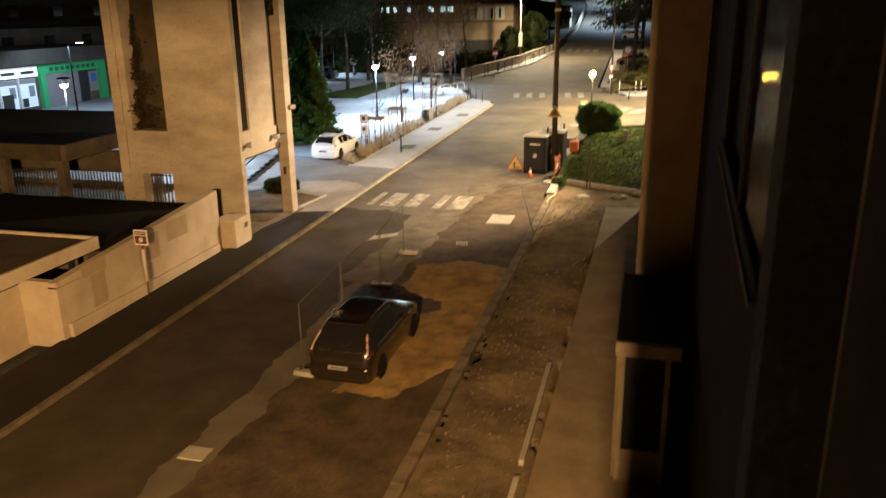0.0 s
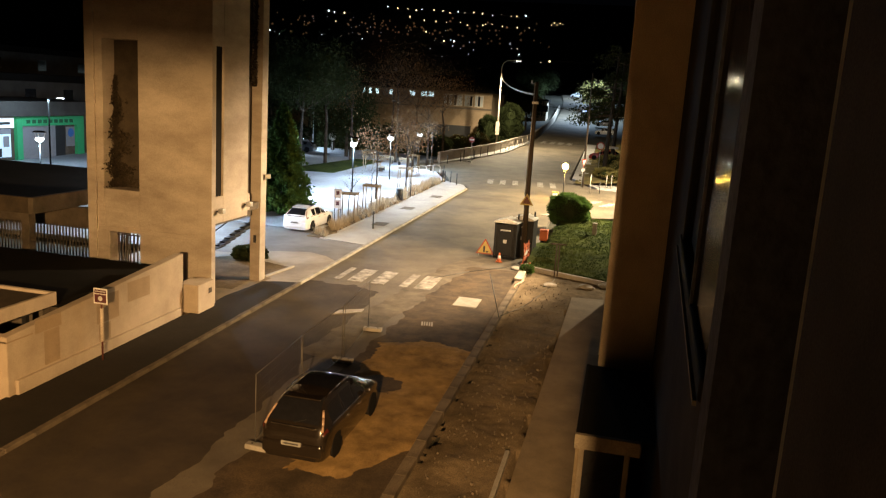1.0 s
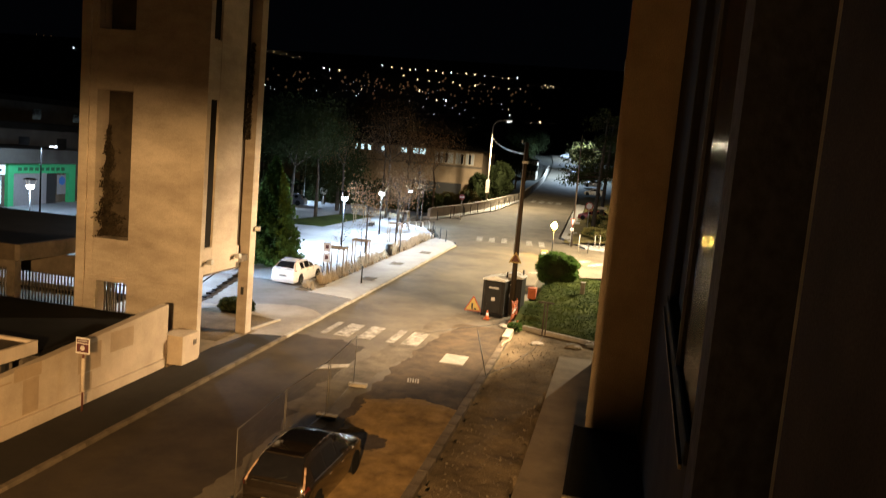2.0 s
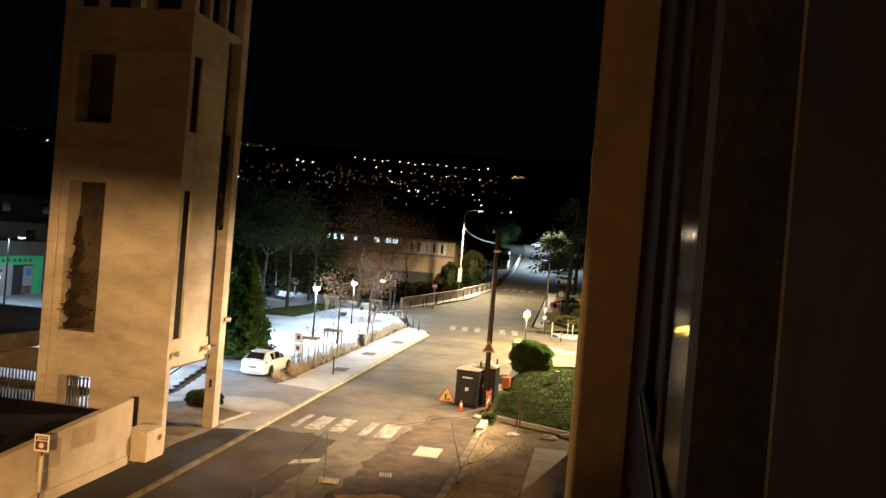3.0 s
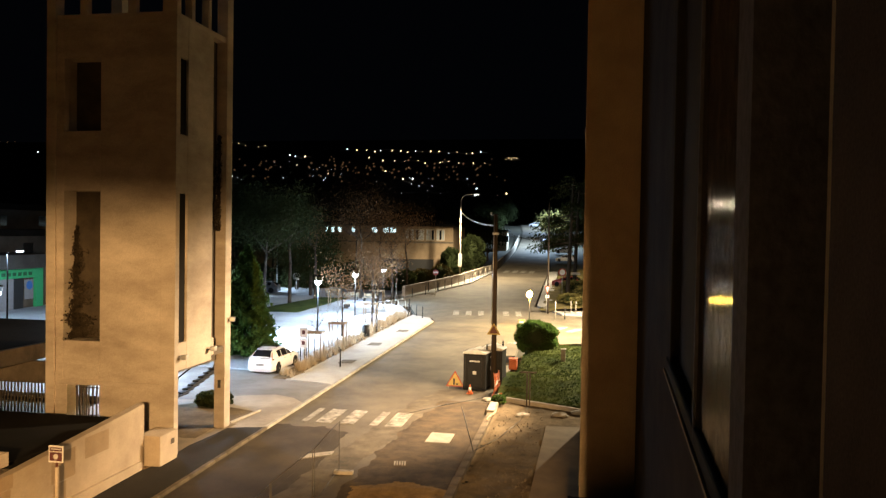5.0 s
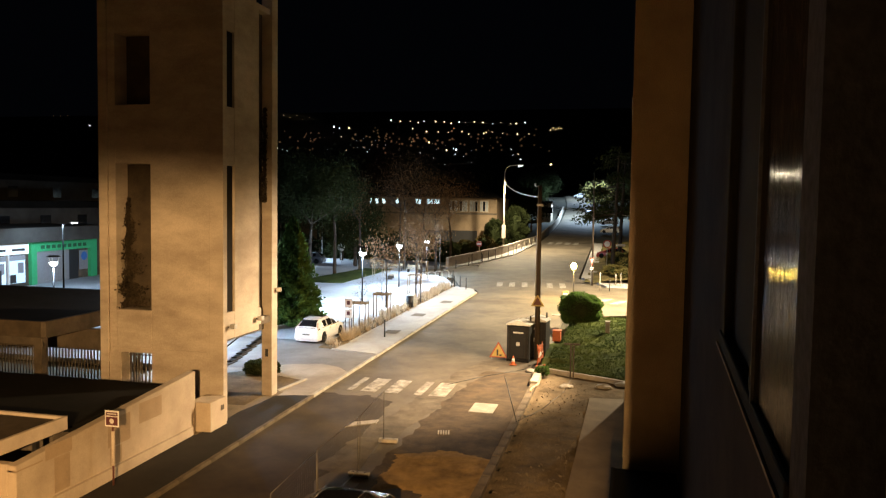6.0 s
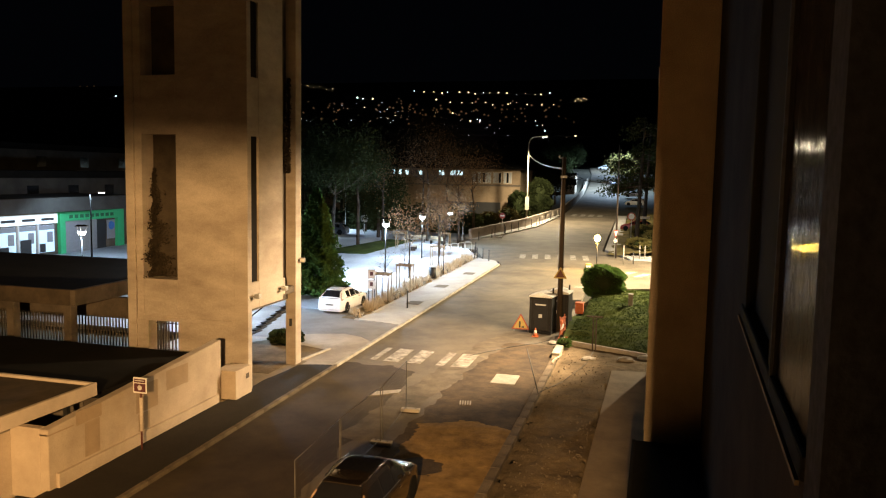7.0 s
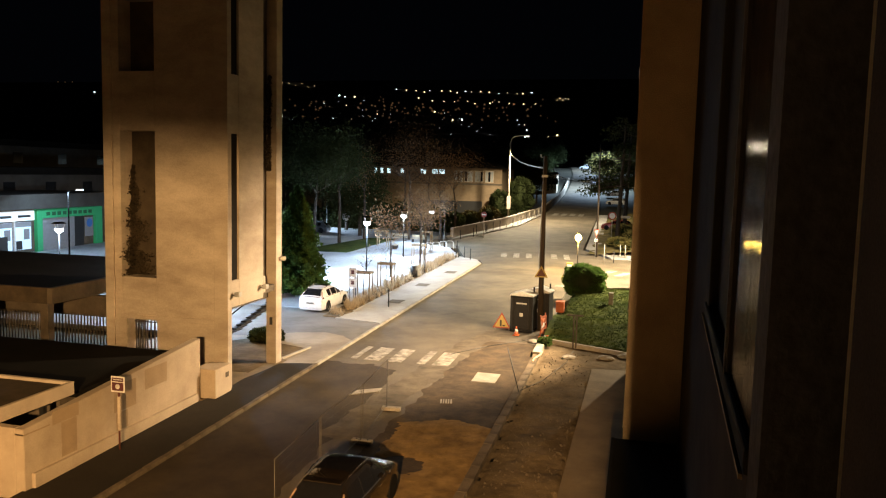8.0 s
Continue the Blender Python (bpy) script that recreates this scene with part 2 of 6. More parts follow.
KERB_DIRTY = mat("dirty_kerb_stone", (0.16, 0.125, 0.085), (0.08, 0.062, 0.042), 1.2, 60, 0.9, 0.4, random_amount=0.15)
# Dark back tone, lowered further to hold the creeper's shadow.
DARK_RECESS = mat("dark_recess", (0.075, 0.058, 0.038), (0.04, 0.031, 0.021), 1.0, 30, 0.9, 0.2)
SLOT_DARK = plain("dark_slit", (0.012, 0.01, 0.008), 0.6, spec=0.1)

# Darkened copy of the render: the facade's shadow is put into the colour.
FACADE_SHADED = mat("shaded_facade_render", (0.05, 0.042, 0.032), (0.03, 0.026, 0.02), 0.8, 45, 0.95, 0.2, spec=0.05)
FENCE_PALE = mat("dull_fence_paint", (0.085, 0.07, 0.05), (0.05, 0.042, 0.03), 1.5, 50, 0.8, 0.1)

ASPHALT_LANE = mat("resurfaced_lane", (0.062, 0.046, 0.029), (0.036, 0.027, 0.018), 0.6, 70, 0.85, 0.3, mix=0.7)


def thin_leaf(m, share=0.4):
    """Lets part of the light pass through leaves and blades."""
    nt = m.node_tree
    bsdf, out = nt.nodes["Principled BSDF"], nt.nodes["Material Output"]
    through_light = nt.nodes.new("ShaderNodeBsdfTranslucent")
    nt.links.new(bsdf.inputs["Base Color"].links[0].from_socket, through_light.inputs["Color"])
    blend = nt.nodes.new("ShaderNodeMixShader")
    blend.inputs[0].default_value = share
    nt.links.new(bsdf.outputs[0], blend.inputs[1])
    nt.links.new(through_light.outputs[0], blend.inputs[2])
    nt.links.new(blend.outputs[0], out.inputs["Surface"])


for m in (LEAF_BUSH, LEAF_DARK, LEAF_BROWN, LEAF_OLIVE, GRASS_BLADE, DRY_GRASS):
    thin_leaf(m)


# ---- building helpers ----
SLOPE = 0.0136


def g(y):
    """The height of the street, which climbs gently along y and steeply past the far crossing."""
    return SLOPE * y + 0.0764 * max(0.0, min(y, 262.0) - 150.0)


def part(name, bm, material, parent=None, label=""):
    me = bpy.data.meshes.new(name)
    bm.to_mesh(me)
    bm.free()
    me.materials.append(material)
    ob = new(name, me)
    if parent:
        ob.parent = parent
    if label:
        ob["label"] = label
    return ob


def empty(name, m, label="", category="", group="", kind=""):
    ob = new(name)
    ob.empty_display_size = 0.2
    ob.matrix_world = m
    return tagged(ob, label, category, group, kind)


def add_box(bm, x0, x1, y0, y1, z0, z1, bevel=0.0, lean=False):
    """An upright block; with lean its top and foot follow the slope of the street."""
    v = bmesh.ops.create_cube(bm, size=1.0)["verts"]
    for p in v:
        p.co = Vector(((x0, x1)[p.co.x > 0], (y0, y1)[p.co.y > 0], (z0, z1)[p.co.z > 0]))
        if lean:
            p.co.z += g(p.co.y)
    if bevel:
        e = list({e for p in v for e in p.link_edges})
        bmesh.ops.bevel(bm, geom=e, offset=bevel, segments=2, affect="EDGES", profile=0.5)
    return bm


def block(x0, x1, y0, y1, z0, z1, bevel=0.0, lean=False):
    return add_box(bmesh.new(), x0, x1, y0, y1, z0, z1, bevel, lean)


def add_tube(bm, a, b, r0, r1=None, n=10):
    """A round bar from a to b."""
    a, b = Vector(a), Vector(b)
    r1 = r0 if r1 is None else r1
    turn = (b - a).to_track_quat("Z", "Y").to_matrix()
    rings = []
    for c, r in ((a, r0), (b, r1)):
        rings.append([bm.verts.new(c + turn @ Vector((r * math.cos(2 * math.pi * k / n), r * math.sin(2 * math.pi * k / n), 0))) for k in range(n)])
    for k in range(n):
        f = bm.faces.new((rings[0][k], rings[0][(k + 1) % n], rings[1][(k + 1) % n], rings[1][k]))
        f.smooth = True
    bm.faces.new(rings[0][::-1])
    bm.faces.new(rings[1])
    return bm


def tube(a, b, r0, r1=None, n=10):
    return add_tube(bmesh.new(), a, b, r0, r1, n)


def bent(points, r, n=8):
    bm = bmesh.new()
    for a, b in zip(points, points[1:]):
        add_tube(bm, a, b, r, r, n)
    return bm


def add_prism(bm, outline, z0, z1, lean=True):
    """A slab with the outline given as (x, y) pairs."""
    low = [bm.verts.new((x, y, z0 + (g(y) if lean else 0))) for x, y in outline]
    top = [bm.verts.new((x, y, z1 + (g(y) if lean else 0))) for x, y in outline]
    k = len(outline)
    for i in range(k):
        bm.faces.new((low[i], low[(i + 1) % k], top[(i + 1) % k], top[i]))
    bm.faces.new(top)
    bm.faces.new(low[::-1])
    bmesh.ops.recalc_face_normals(bm, faces=bm.faces[:])
    return bm


def prism(outline, z0, z1, lean=True):
    return add_prism(bmesh.new(), outline, z0, z1, lean)


def structure(name, bm, material, label, category):
    return tagged(part(name, bm, material), label, category, kind="structure")


def sheet(x0, x1, y0, y1, step, rise):
    """A sheet of ground whose height over the street is rise(x, y)."""
    nx, ny = max(2, int((x1 - x0) / step)), max(2, int((y1 - y0) / step))
    bm = bmesh.new()
    rows = []
    for j in range(ny + 1):
        y = y0 + (y1 - y0) * j / ny
        rows.append([bm.verts.new((x0 + (x1 - x0) * i / nx, y, g(y) + rise(x0 + (x1 - x0) * i / nx, y))) for i in range(nx + 1)])
    for j in range(ny):
        for i in range(nx):
            q = (rows[j][i], rows[j][i + 1], rows[j + 1][i + 1], rows[j + 1][i])
            if max(v.co.z - g(v.co.y) for v in q) > -0.02:
                bm.faces.new(q).smooth = True
    bmesh.ops.delete(bm, geom=[v for v in bm.verts if not v.link_faces], context="VERTS")
    return bm


def rough(x, y, s, seed=0.0):
    return noise.fractal(Vector((x * s + seed, y * s - seed, seed)), 0.6, 2.1, 5)


# ---- ground, street and square ----
bm = bmesh.new()
xs = [-4000, -1500, -500, -150, -60, -20, 0, 20, 60, 200, 700, 2500]
ys = [-300, -40, 0, 40, 80, 150, 262, 330, 500, 900, 1400, 2000, 2800, 4200]
hill = [-4, -0.55, 0, 0.54, 1.0, 2.04, 12.1, 12.6, -2, -25, 20, 110, 345, 470]
grid = [[bm.verts.new((x, y, h - 0.35)) for x in xs] for y, h in zip(ys, hill)]
for j in range(len(ys) - 1):
    for i in range(len(xs) - 1):
        bm.faces.new((grid[j][i], grid[j][i + 1], grid[j + 1][i + 1], grid[j + 1][i]))
structure("ground", bm, EARTH, "dark night-time ground running out to the far hillside", "ground")

structure("road", prism([(-14.0, -30), (-4.6, -30), (-4.6, 41.5), (-4.9, 60), (0.5, 62.5), (12, 64), (12, 79), (-2.5, 80.5), (-5.6, 88), (-7, 150), (-16.9, 150), (-17.2, 118), (-19.5, 103), (-22, 93.5), (-40, 92.5), (-40, 86), (-19, 84), (-16.5, 76), (-14.6, 74.4), (-14.0, 72.5)], -0.25, 0.0), ASPHALT, "worn grey asphalt street with patched surface", "road")
bm = bmesh.new()
climb = [(-16.9, -7.0, 150.0), (-16.2, -7.6, 172.0), (-16.2, -8.4, 187.0), (-17.4, -10.0, 215.0), (-19.2, -12.0, 240.0), (-21.6, -13.6, 262.0), (-30.0, -19.0, 320.0)]
edge = [(bm.verts.new((a, y, g(y))), bm.verts.new((b, y, g(y)))) for a, b, y in climb]
for a, b in zip(edge, edge[1:]):
    bm.faces.new((a[0], a[1], b[1], b[0]))
structure("road", bm, ASPHALT, "asphalt street climbing the hill past the crossing", "road")
structure("pavement", prism([(-16.3, -30), (-14.15, -30), (-14.15, 32.9), (-14.9, 32.75), (-15.66, 32.45), (-15.75, 31.2), (-15.98, 29.6), (-15.9, 28.0), (-16.0, 26.4), (-16.3, 26.0)], -0.2, 0.115), ASPHALT_SHADOWED, "dark asphalt footway beside the concrete wall, shadow in its colour", "pavement")
structure("tower_floor", prism([(-22.5, 26.0), (-16.4, 26.0), (-16.1, 26.6), (-15.6, 26.6), (-15.6, 33.2), (-22.5, 33.2)], -0.2, 0.105), PATHWAY, "worn tan concrete floor under the tower", "pavement")
structure("pavement", prism([(-15.62, 32.45), (-14.15, 32.9), (-14.15, 37.9), (-15.0, 38.8), (-16.2, 39.3), (-17.6, 38.8), (-20.0, 37.2), (-24, 36.7), (-24, 33.2), (-15.62, 33.2)], -0.2, 0.095), FORECOURT, "pale concrete forecourt beside the tower legs", "pavement")
# Bed runs on under the tower; its dark soil stands for shade there.
structure("planting_soil", prism([(-20.5, 30.6), (-16.25, 30.6), (-16.25, 33.3), (-16.0, 33.3), (-15.7, 35.5), (-19.2, 36.7), (-20.5, 35.2)], 0.0, 0.12), SOIL, "bed of dry earth at the tower foot, stretched to darken the shaded floor", "soil")
structure("kerb", prism([(-15.98, 33.25), (-15.86, 33.25), (-15.5, 35.7), (-15.62, 35.7)], -0.1, 0.17), GRANITE, "pale edging of the bed at the tower foot", "kerb")
structure("side_street", prism([(-60, 36.8), (-24.1, 36.8), (-20.0, 37.3), (-17.6, 38.9), (-16.2, 39.4), (-15.0, 38.9), (-14.17, 38.0), (-14.17, 42.5), (-17.3, 43.1), (-17.3, 45.4), (-60, 45.4)], -0.2, 0.07), ASPHALT_SIDE, "worn asphalt side street leading to the square", "road")
structure("pavement", prism([(-17.2, 43.12), (-14.15, 42.52), (-14.15, 72), (-14.8, 74.0), (-16.6, 75.6), (-17.0, 76.0), (-16.75, 45.5)], -0.2, 0.12), PAVING, "pale concrete footway along the planted square", "pavement")
structure("plaza", prism([(-60, 45.6), (-16.85, 45.6), (-17.1, 76.2), (-20, 83.8), (-24, 86), (-24, 104), (-60, 104)], -0.2, 0.10), PLAZA, "pale paved square under white lamps", "pavement")
structure("pavement", prism([(-22.0, 93.8), (-19.6, 103.2), (-17.3, 118), (-17.0, 150), (-18.4, 150), (-19.2, 118), (-21.4, 104), (-24, 96)], -0.2, 0.13), PAVING, "pale footway with bollards along the far wall", "pavement")
structure("pavement", prism([(-5.3, 88.2), (-2.3, 80.8), (12, 79.3), (12, 84), (-1.0, 85), (-3.8, 92), (-5.2, 150), (-6.8, 150)], -0.2, 0.13), PAVING, "footway round the far corner of the crossing", "pavement")
structure("green_bank", sheet(-4.8, 14.0, 83.0, 150.0, 1.2, lambda x, y: 0.12 + 0.10 * max(0.0, x + 4.6) + 0.25 * rough(x, y, 0.3)), DRY_BANK, "rough dry bank past the crossing", "lawn")
structure("pavement", prism([(-2.35, -30), (1.4, -30), (1.4, 36.6), (-1.68, 36.3)], -0.2, 0.05), PATHWAY, "concrete path along the apartment building", "pavement")
structure("soil_strip", sheet(-4.32, 0.6, -2.0, 41.0, 0.11, lambda x, y: (0.02 + 0.035 * rough(x, y, 0.9) + 0.026 * rough(x, y, 4.6, 3.0) - 0.06 * math.exp(-((x + 4.22 + 0.03 * rough(x, y, 1.5, 2.0)) / 0.12) ** 2)) - (0.6 if x > -2.12 + 0.012 * y + 0.09 * rough(x, y, 0.8, 9.0) and y < 36.2 else 0.0) - (0.6 if y > 41.1 - 0.42 * (x + 4.3) else 0.0)), SOIL, "trampled bare earth strip with clods and stones", "soil")
structure("lawn", sheet(-4.6, 9.0, 39.0, 60.0, 0.22, lambda x, y: -0.9 if y < 41.15 - 0.44 * (x + 4.3) or (x < -4.1 and y > 47) else min(0.75, 0.10 + 0.045 * (y - 39) + 0.05 * (x + 4.3)) - max(0.0, y - 56) * 0.25 + 0.16 * rough(x, y, 0.7)), GRASS, "rough green lawn rising behind a low kerb", "lawn")

structure("resurfaced_lane", sheet(-13.98, -8.6, -12.0, 36.0, 0.3, lambda x, y: 0.006 * min(1.0, max(-3.0, min((-9.6 - x - 0.05 * max(0.0, y - 20) + 0.25 * rough(x, y, 0.6)) * 4, (33.6 - y + 0.8 * rough(x, y, 0.4)) * 2)))), ASPHALT_LANE, "darker resurfaced traffic lane", "road")

# patches on the carriageway
def near_line(x, y, pts):
    best = 99.0
    for (ax, ay), (bx, by) in zip(pts, pts[1:]):
        t = min(1.0, max(0.0, ((x - ax) * (bx - ax) + (y - ay) * (by - ay)) / ((bx - ax) ** 2 + (by - ay) ** 2)))
        best = min(best, math.hypot(x - ax - t * (bx - ax), y - ay - t * (by - ay)))
    return best


def trench(x, y):
    d = near_line(x, y, [(-9.75, 25.0), (-9.4, 28.0), (-8.7, 34.5), (-7.9, 40.5), (-6.6, 44.5)])
    return 0.012 * min(1.0, max(-3.0, (0.75 + 0.22 * rough(x, y, 0.9) - d) * 6))


structure("repaired_trench", sheet(-11.4, -5.4, 11.0, 46.0, 0.16, trench), ASPHALT_WORN, "pale dusty strip of reinstated trench in the road", "road")


def dug_area(x, y):
    d = min(x + 8.3 - 0.03 * (y - 28) + 0.3 * rough(x, y, 0.7), -4.65 - x, 40.5 - y)
    return 0.008 * min(1.0, max(-3.0, d * 6))


structure("excavated_lane", sheet(-9.0, -4.6, -6.0, 41.0, 0.2, dug_area), SOIL_ASPHALT, "dark broken asphalt of the closed lane", "road")


def sand_bed(x, y):
    left = -8.05 if y > 23 else -7.5
    d = min(x - left, -4.2 - x, 27.4 - y - 0.22 * (x + 6.2) ** 2, y - 16.5 - 1.7 * max(0.0, x + 5.9))
    hole = math.hypot((x + 6.9) / 0.75, (y - 22.7) / 0.75) - 1.0
    d = min(d, hole * 0.8) + 0.22 * rough(x, y, 0.8, 5.0)
    return 0.05 * min(1.0, max(-1.5, d * 2.2)) + 0.02 * rough(x, y, 2.2)


structure("sand_bed", sheet(-9.0, -4.62, 15.0, 29.0, 0.1, sand_bed), SAND, "spread yellow sand on the closed lane", "sand")

bm = bmesh.new()
rng = random.Random(4)
for k in range(1300):
    x, y, r = rng.uniform(-4.05, -1.9), rng.uniform(3, 39), rng.choice((0.01, 0.012, 0.016, 0.02, 0.026, 0.036))
    m = Matrix.Translation((x, y, g(y) + 0.05 + r * 0.3)) @ Euler((rng.random() * 6, rng.random() * 6, 0)).to_matrix().to_4x4() @ Matrix.Diagonal((r, r * rng.uniform(0.7, 1.3), r * 0.7, 1))
    bmesh.ops.create_icosphere(bm, subdivisions=1, radius=1.0, matrix=m)
tagged(part("stones", bm, SOIL_STONE), "loose stones and clods on the bare earth", "stones", kind="stuff")

# painted crossing stripes
def stripe(x0, x1, y0, y1, skew=0.0):
    return structure("crossing_stripe", prism([(x0, y0), (x1, y0), (x1 + skew, y1), (x0 + skew, y1)], -0.05, 0.018), PAINT, "worn white crossing stripe on asphalt", "road marking")


for x0, x1 in ((-13.05, -12.75), (-12.35, -11.6), (-11.2, -10.5), (-9.75, -9.35), (-9.0, -8.2)):
    stripe(x0, x1, 34.7, 37.3)
for k in range(6):
    stripe(-13.2 + k * 1.28, -12.6 + k * 1.28, 78.0 + 0.1 * k, 81.6 + 0.2 * k, -0.5)
for k in range(4):
    stripe(-15.3 + k * 1.6, -14.4 + k * 1.6, 146.0, 151.0)
for k in range(4):
    stripe(-5.6 + k * 1.3, -4.9 + k * 1.3, 71.0 - 0.9 * k, 73.4 - 0.9 * k, 0.9)
stripe(-5.9, -4.8, 60.6, 61.3)

# kerbs of single stones
def kerb_run(name, x0, x1, y0, y1, top, label, stone):
    ob = empty(name, pose(0, 0, 0), label, "kerb", kind="structure")
    bm = block(0, x1 - x0, 0, 0.985, -0.2, top, 0.012)
    for v in bm.verts:
        v.co.z += SLOPE * v.co.y
    first = None
    y = y0
    while y < y1:
        if first is None:
            first = part("kerb_stone", bm, stone, ob)
        else:
            s = new("kerb_stone", first.data)
            s.parent = ob
            first = s
        first.location = (x0 + rng.uniform(-0.008, 0.008), y, g(y) + rng.uniform(-0.006, 0.006))
        y += 1.0
    return ob


structure("kerb", block(-4.68, -4.3, 37.9, 41.3, -0.1, 0.26, 0.02, True), GRANITE, "pale concrete kerb end by the lawn corner", "kerb")
kerb_run("kerb", -4.62, -4.32, 2, 37.8, 0.15, "dirty stone kerb beside the dug-up lane", KERB_DIRTY)
kerb_run("kerb", -14.16, -13.99, 4, 33, 0.125, "dull dirty stone kerb of the footway by the wall", KERB_DIRTY)
kerb_run("kerb", -14.16, -13.99, 33, 72, 0.125, "pale stone kerb of the far footway", GRANITE)
lawn_kerb = structure("kerb", prism([(-4.3, 41.15), (-0.1, 39.3), (-0.1, 39.16), (-4.3, 41.0)], -0.1, 0.25), GRANITE, "pale concrete edging of the lawn", "kerb")
for y0, y1 in ((8.0, 13.8), (14.4, 19.2)):
    structure("path_edging", block(-2.22, -2.1, y0, y1, -0.1, 0.16, 0.01, True), GRANITE, "short pale concrete path edging", "kerb")

structure("road_plate", block(-6.66, -5.6, 32.6, 34.1, -0.01, 0.035, 0.01, True), GRANITE, "pale concrete cover slab in the road", "cover")
structure("road_plate", prism([(-11.0, 29.1), (-9.95, 29.9), (-10.0, 30.4), (-10.9, 29.8)], -0.01, 0.04), GRANITE, "pale slab lying on the road", "cover")
drain = empty("drain_grate", pose(-7.0, 29.5, g(29.5) + 0.012, 0, 0, 12), "small pale metal drain grate in the lane", "drain", kind="structure")
for k in range(5):
    part("bar", block(-0.24 + 0.1 * k, -0.18 + 0.1 * k, -0.25, 0.25, -0.01, 0.02), GRANITE, drain)
for x, y in ((-15.4, 49.5), (-15.6, 57.0), (-15.2, 64.5), (-19.5, 99.0)):
    structure("manhole_cover", block(x - 0.45, x + 0.45, y - 0.6, y + 0.6, 0.09, 0.137, 0.0, True), ASPHALT, "dark rectangular cover in the footway", "cover")
bm = block(-9.55, -8.95, 13.0, 13.5, -0.01, 0.03, 0.008, True)
structure("manhole_cover", bm, GRANITE, "pale worn cover in the carriageway", "cover")


# ---- the concrete tower ----
tower = empty("tower", pose(-18.8, 30.8, 0.35), "tall board-marked concrete tower on legs, street-lit below", "tower")
TX, TY = -18.8, 30.8


def tpart(name, x0, x1, y0, y1, z0, z1, material=None, bevel=0.02, label=""):
    """A block of the tower, in the place's coordinates."""
    return part(name, block(x0 - TX, x1 - TX, y0 - TY, y1 - TY, z0 - 0.35, z1 - 0.35, bevel), material or CONCRETE, tower, label)


F, S = 28.05, -15.8   # the planes of the front and of the street side
# front wall in pieces round its recesses
tpart("corner_column", -21.45, -21.05, F - 0.04, F + 0.5, 0.2, 21.5)
tpart("corner_column", -16.42, S, F, F + 0.32, 0.2, 21.5)
tpart("corner_column", -16.3, S, 32.38, 32.95, 0.2, 21.5)
tpart("corner_column", -21.45, -20.9, 32.3, 32.95, 0.2, 21.5)
tpart("wall_panel", -21.05, -20.72, F + 0.06, F + 0.4, 3.1, 17.9)
tpart("wall_panel", -19.1, -16.42, F + 0.06, F + 0.4, 0.2, 17.9)
for z0, z1 in ((3.1, 4.88), (10.9, 13.3), (16.2, 17.9)):
    tpart("wall_panel", -20.72, -19.1, F + 0.064, F + 0.4, z0, z1)
tpart("recess_back", -20.74, -19.08, F + 0.85, F + 1.0, 4.8, 16.3, DARK_RECESS, 0.0, "dark back of the recess, creeper shadow in its colour")
tpart("recess_cheek", -20.82, -20.72, F + 0.4, F + 0.9, 4.8, 16.3, CONCRETE, 0.0)
tpart("recess_cheek", -19.1, -19.0, F + 0.4, F + 0.9, 4.8, 16.3, CONCRETE, 0.0)
for z0, z1 in ((4.7, 4.88), (10.9, 13.3), (16.2, 16.4)):
    tpart("recess_sill", -20.72, -19.1, F + 0.4, F + 0.9, z0, z1, CONCRETE, 0.0)
tpart("leg", -21.3, -20.5, F + 0.02, F + 0.6, 0.2, 3.1)
tpart("beam", -21.0, -16.4, F + 0.02, F + 0.45, 3.1, 3.3)
# street side: a slit beside the front corner, a broad panel, an open joint before the far column
tpart("wall_panel", S - 0.35, S - 0.03, 29.03, 31.18, 3.8, 17.9)
for z0, z1 in ((3.8, 4.9), (10.85, 13.2), (16.2, 17.9)):
    tpart("wall_panel", S - 0.35, S - 0.034, F + 0.32, 29.03, z0, z1)
tpart("slot_back", S - 0.3, S - 0.13, F + 0.32, 29.03, 4.8, 16.3, SLOT_DARK, 0.0, "dark back of the slit window")
tpart("wall_panel", S - 0.85, S - 0.5, 31.1, 32.4, 4.3, 17.9, CONCRETE_DARK, 0.01, "recessed dark concrete strip")
tpart("beam", S - 0.42, S - 0.06, 31.18, 32.38, 3.95, 4.25, CONCRETE_DARK, 0.03, "broken end of the edge beam")
tpart("corbel", S - 0.36, S - 0.03, 31.18, 31.42, 4.0, 4.75, None, 0.05)
# back and far side close the shaft, floors at foot and top
tpart("wall_panel", -21.4, -21.15, F + 0.4, 32.3, 3.1, 17.9)
tpart("wall_panel", -20.9, -16.3, 32.55, 32.8, 3.6, 17.9)
tpart("floor_slab", -21.15, S - 0.4, F + 0.4, 32.5, 3.6, 3.84, CONCRETE_DARK)
tpart("floor_slab", -21.35, S - 0.1, F + 0.1, 32.8, 17.7, 17.95)
for x in (-19.9, -17.8):
    tpart("top_column", x - 0.16, x + 0.16, F + 0.08, F + 0.4, 17.9, 21.5)
for y in (29.5, 30.9):
    tpart("top_column", S - 0.4, S - 0.08, y - 0.14, y + 0.14, 17.9, 21.5)
tpart("roof_slab", -21.65, S + 0.2, F - 0.2, 33.15, 21.5, 21.8)
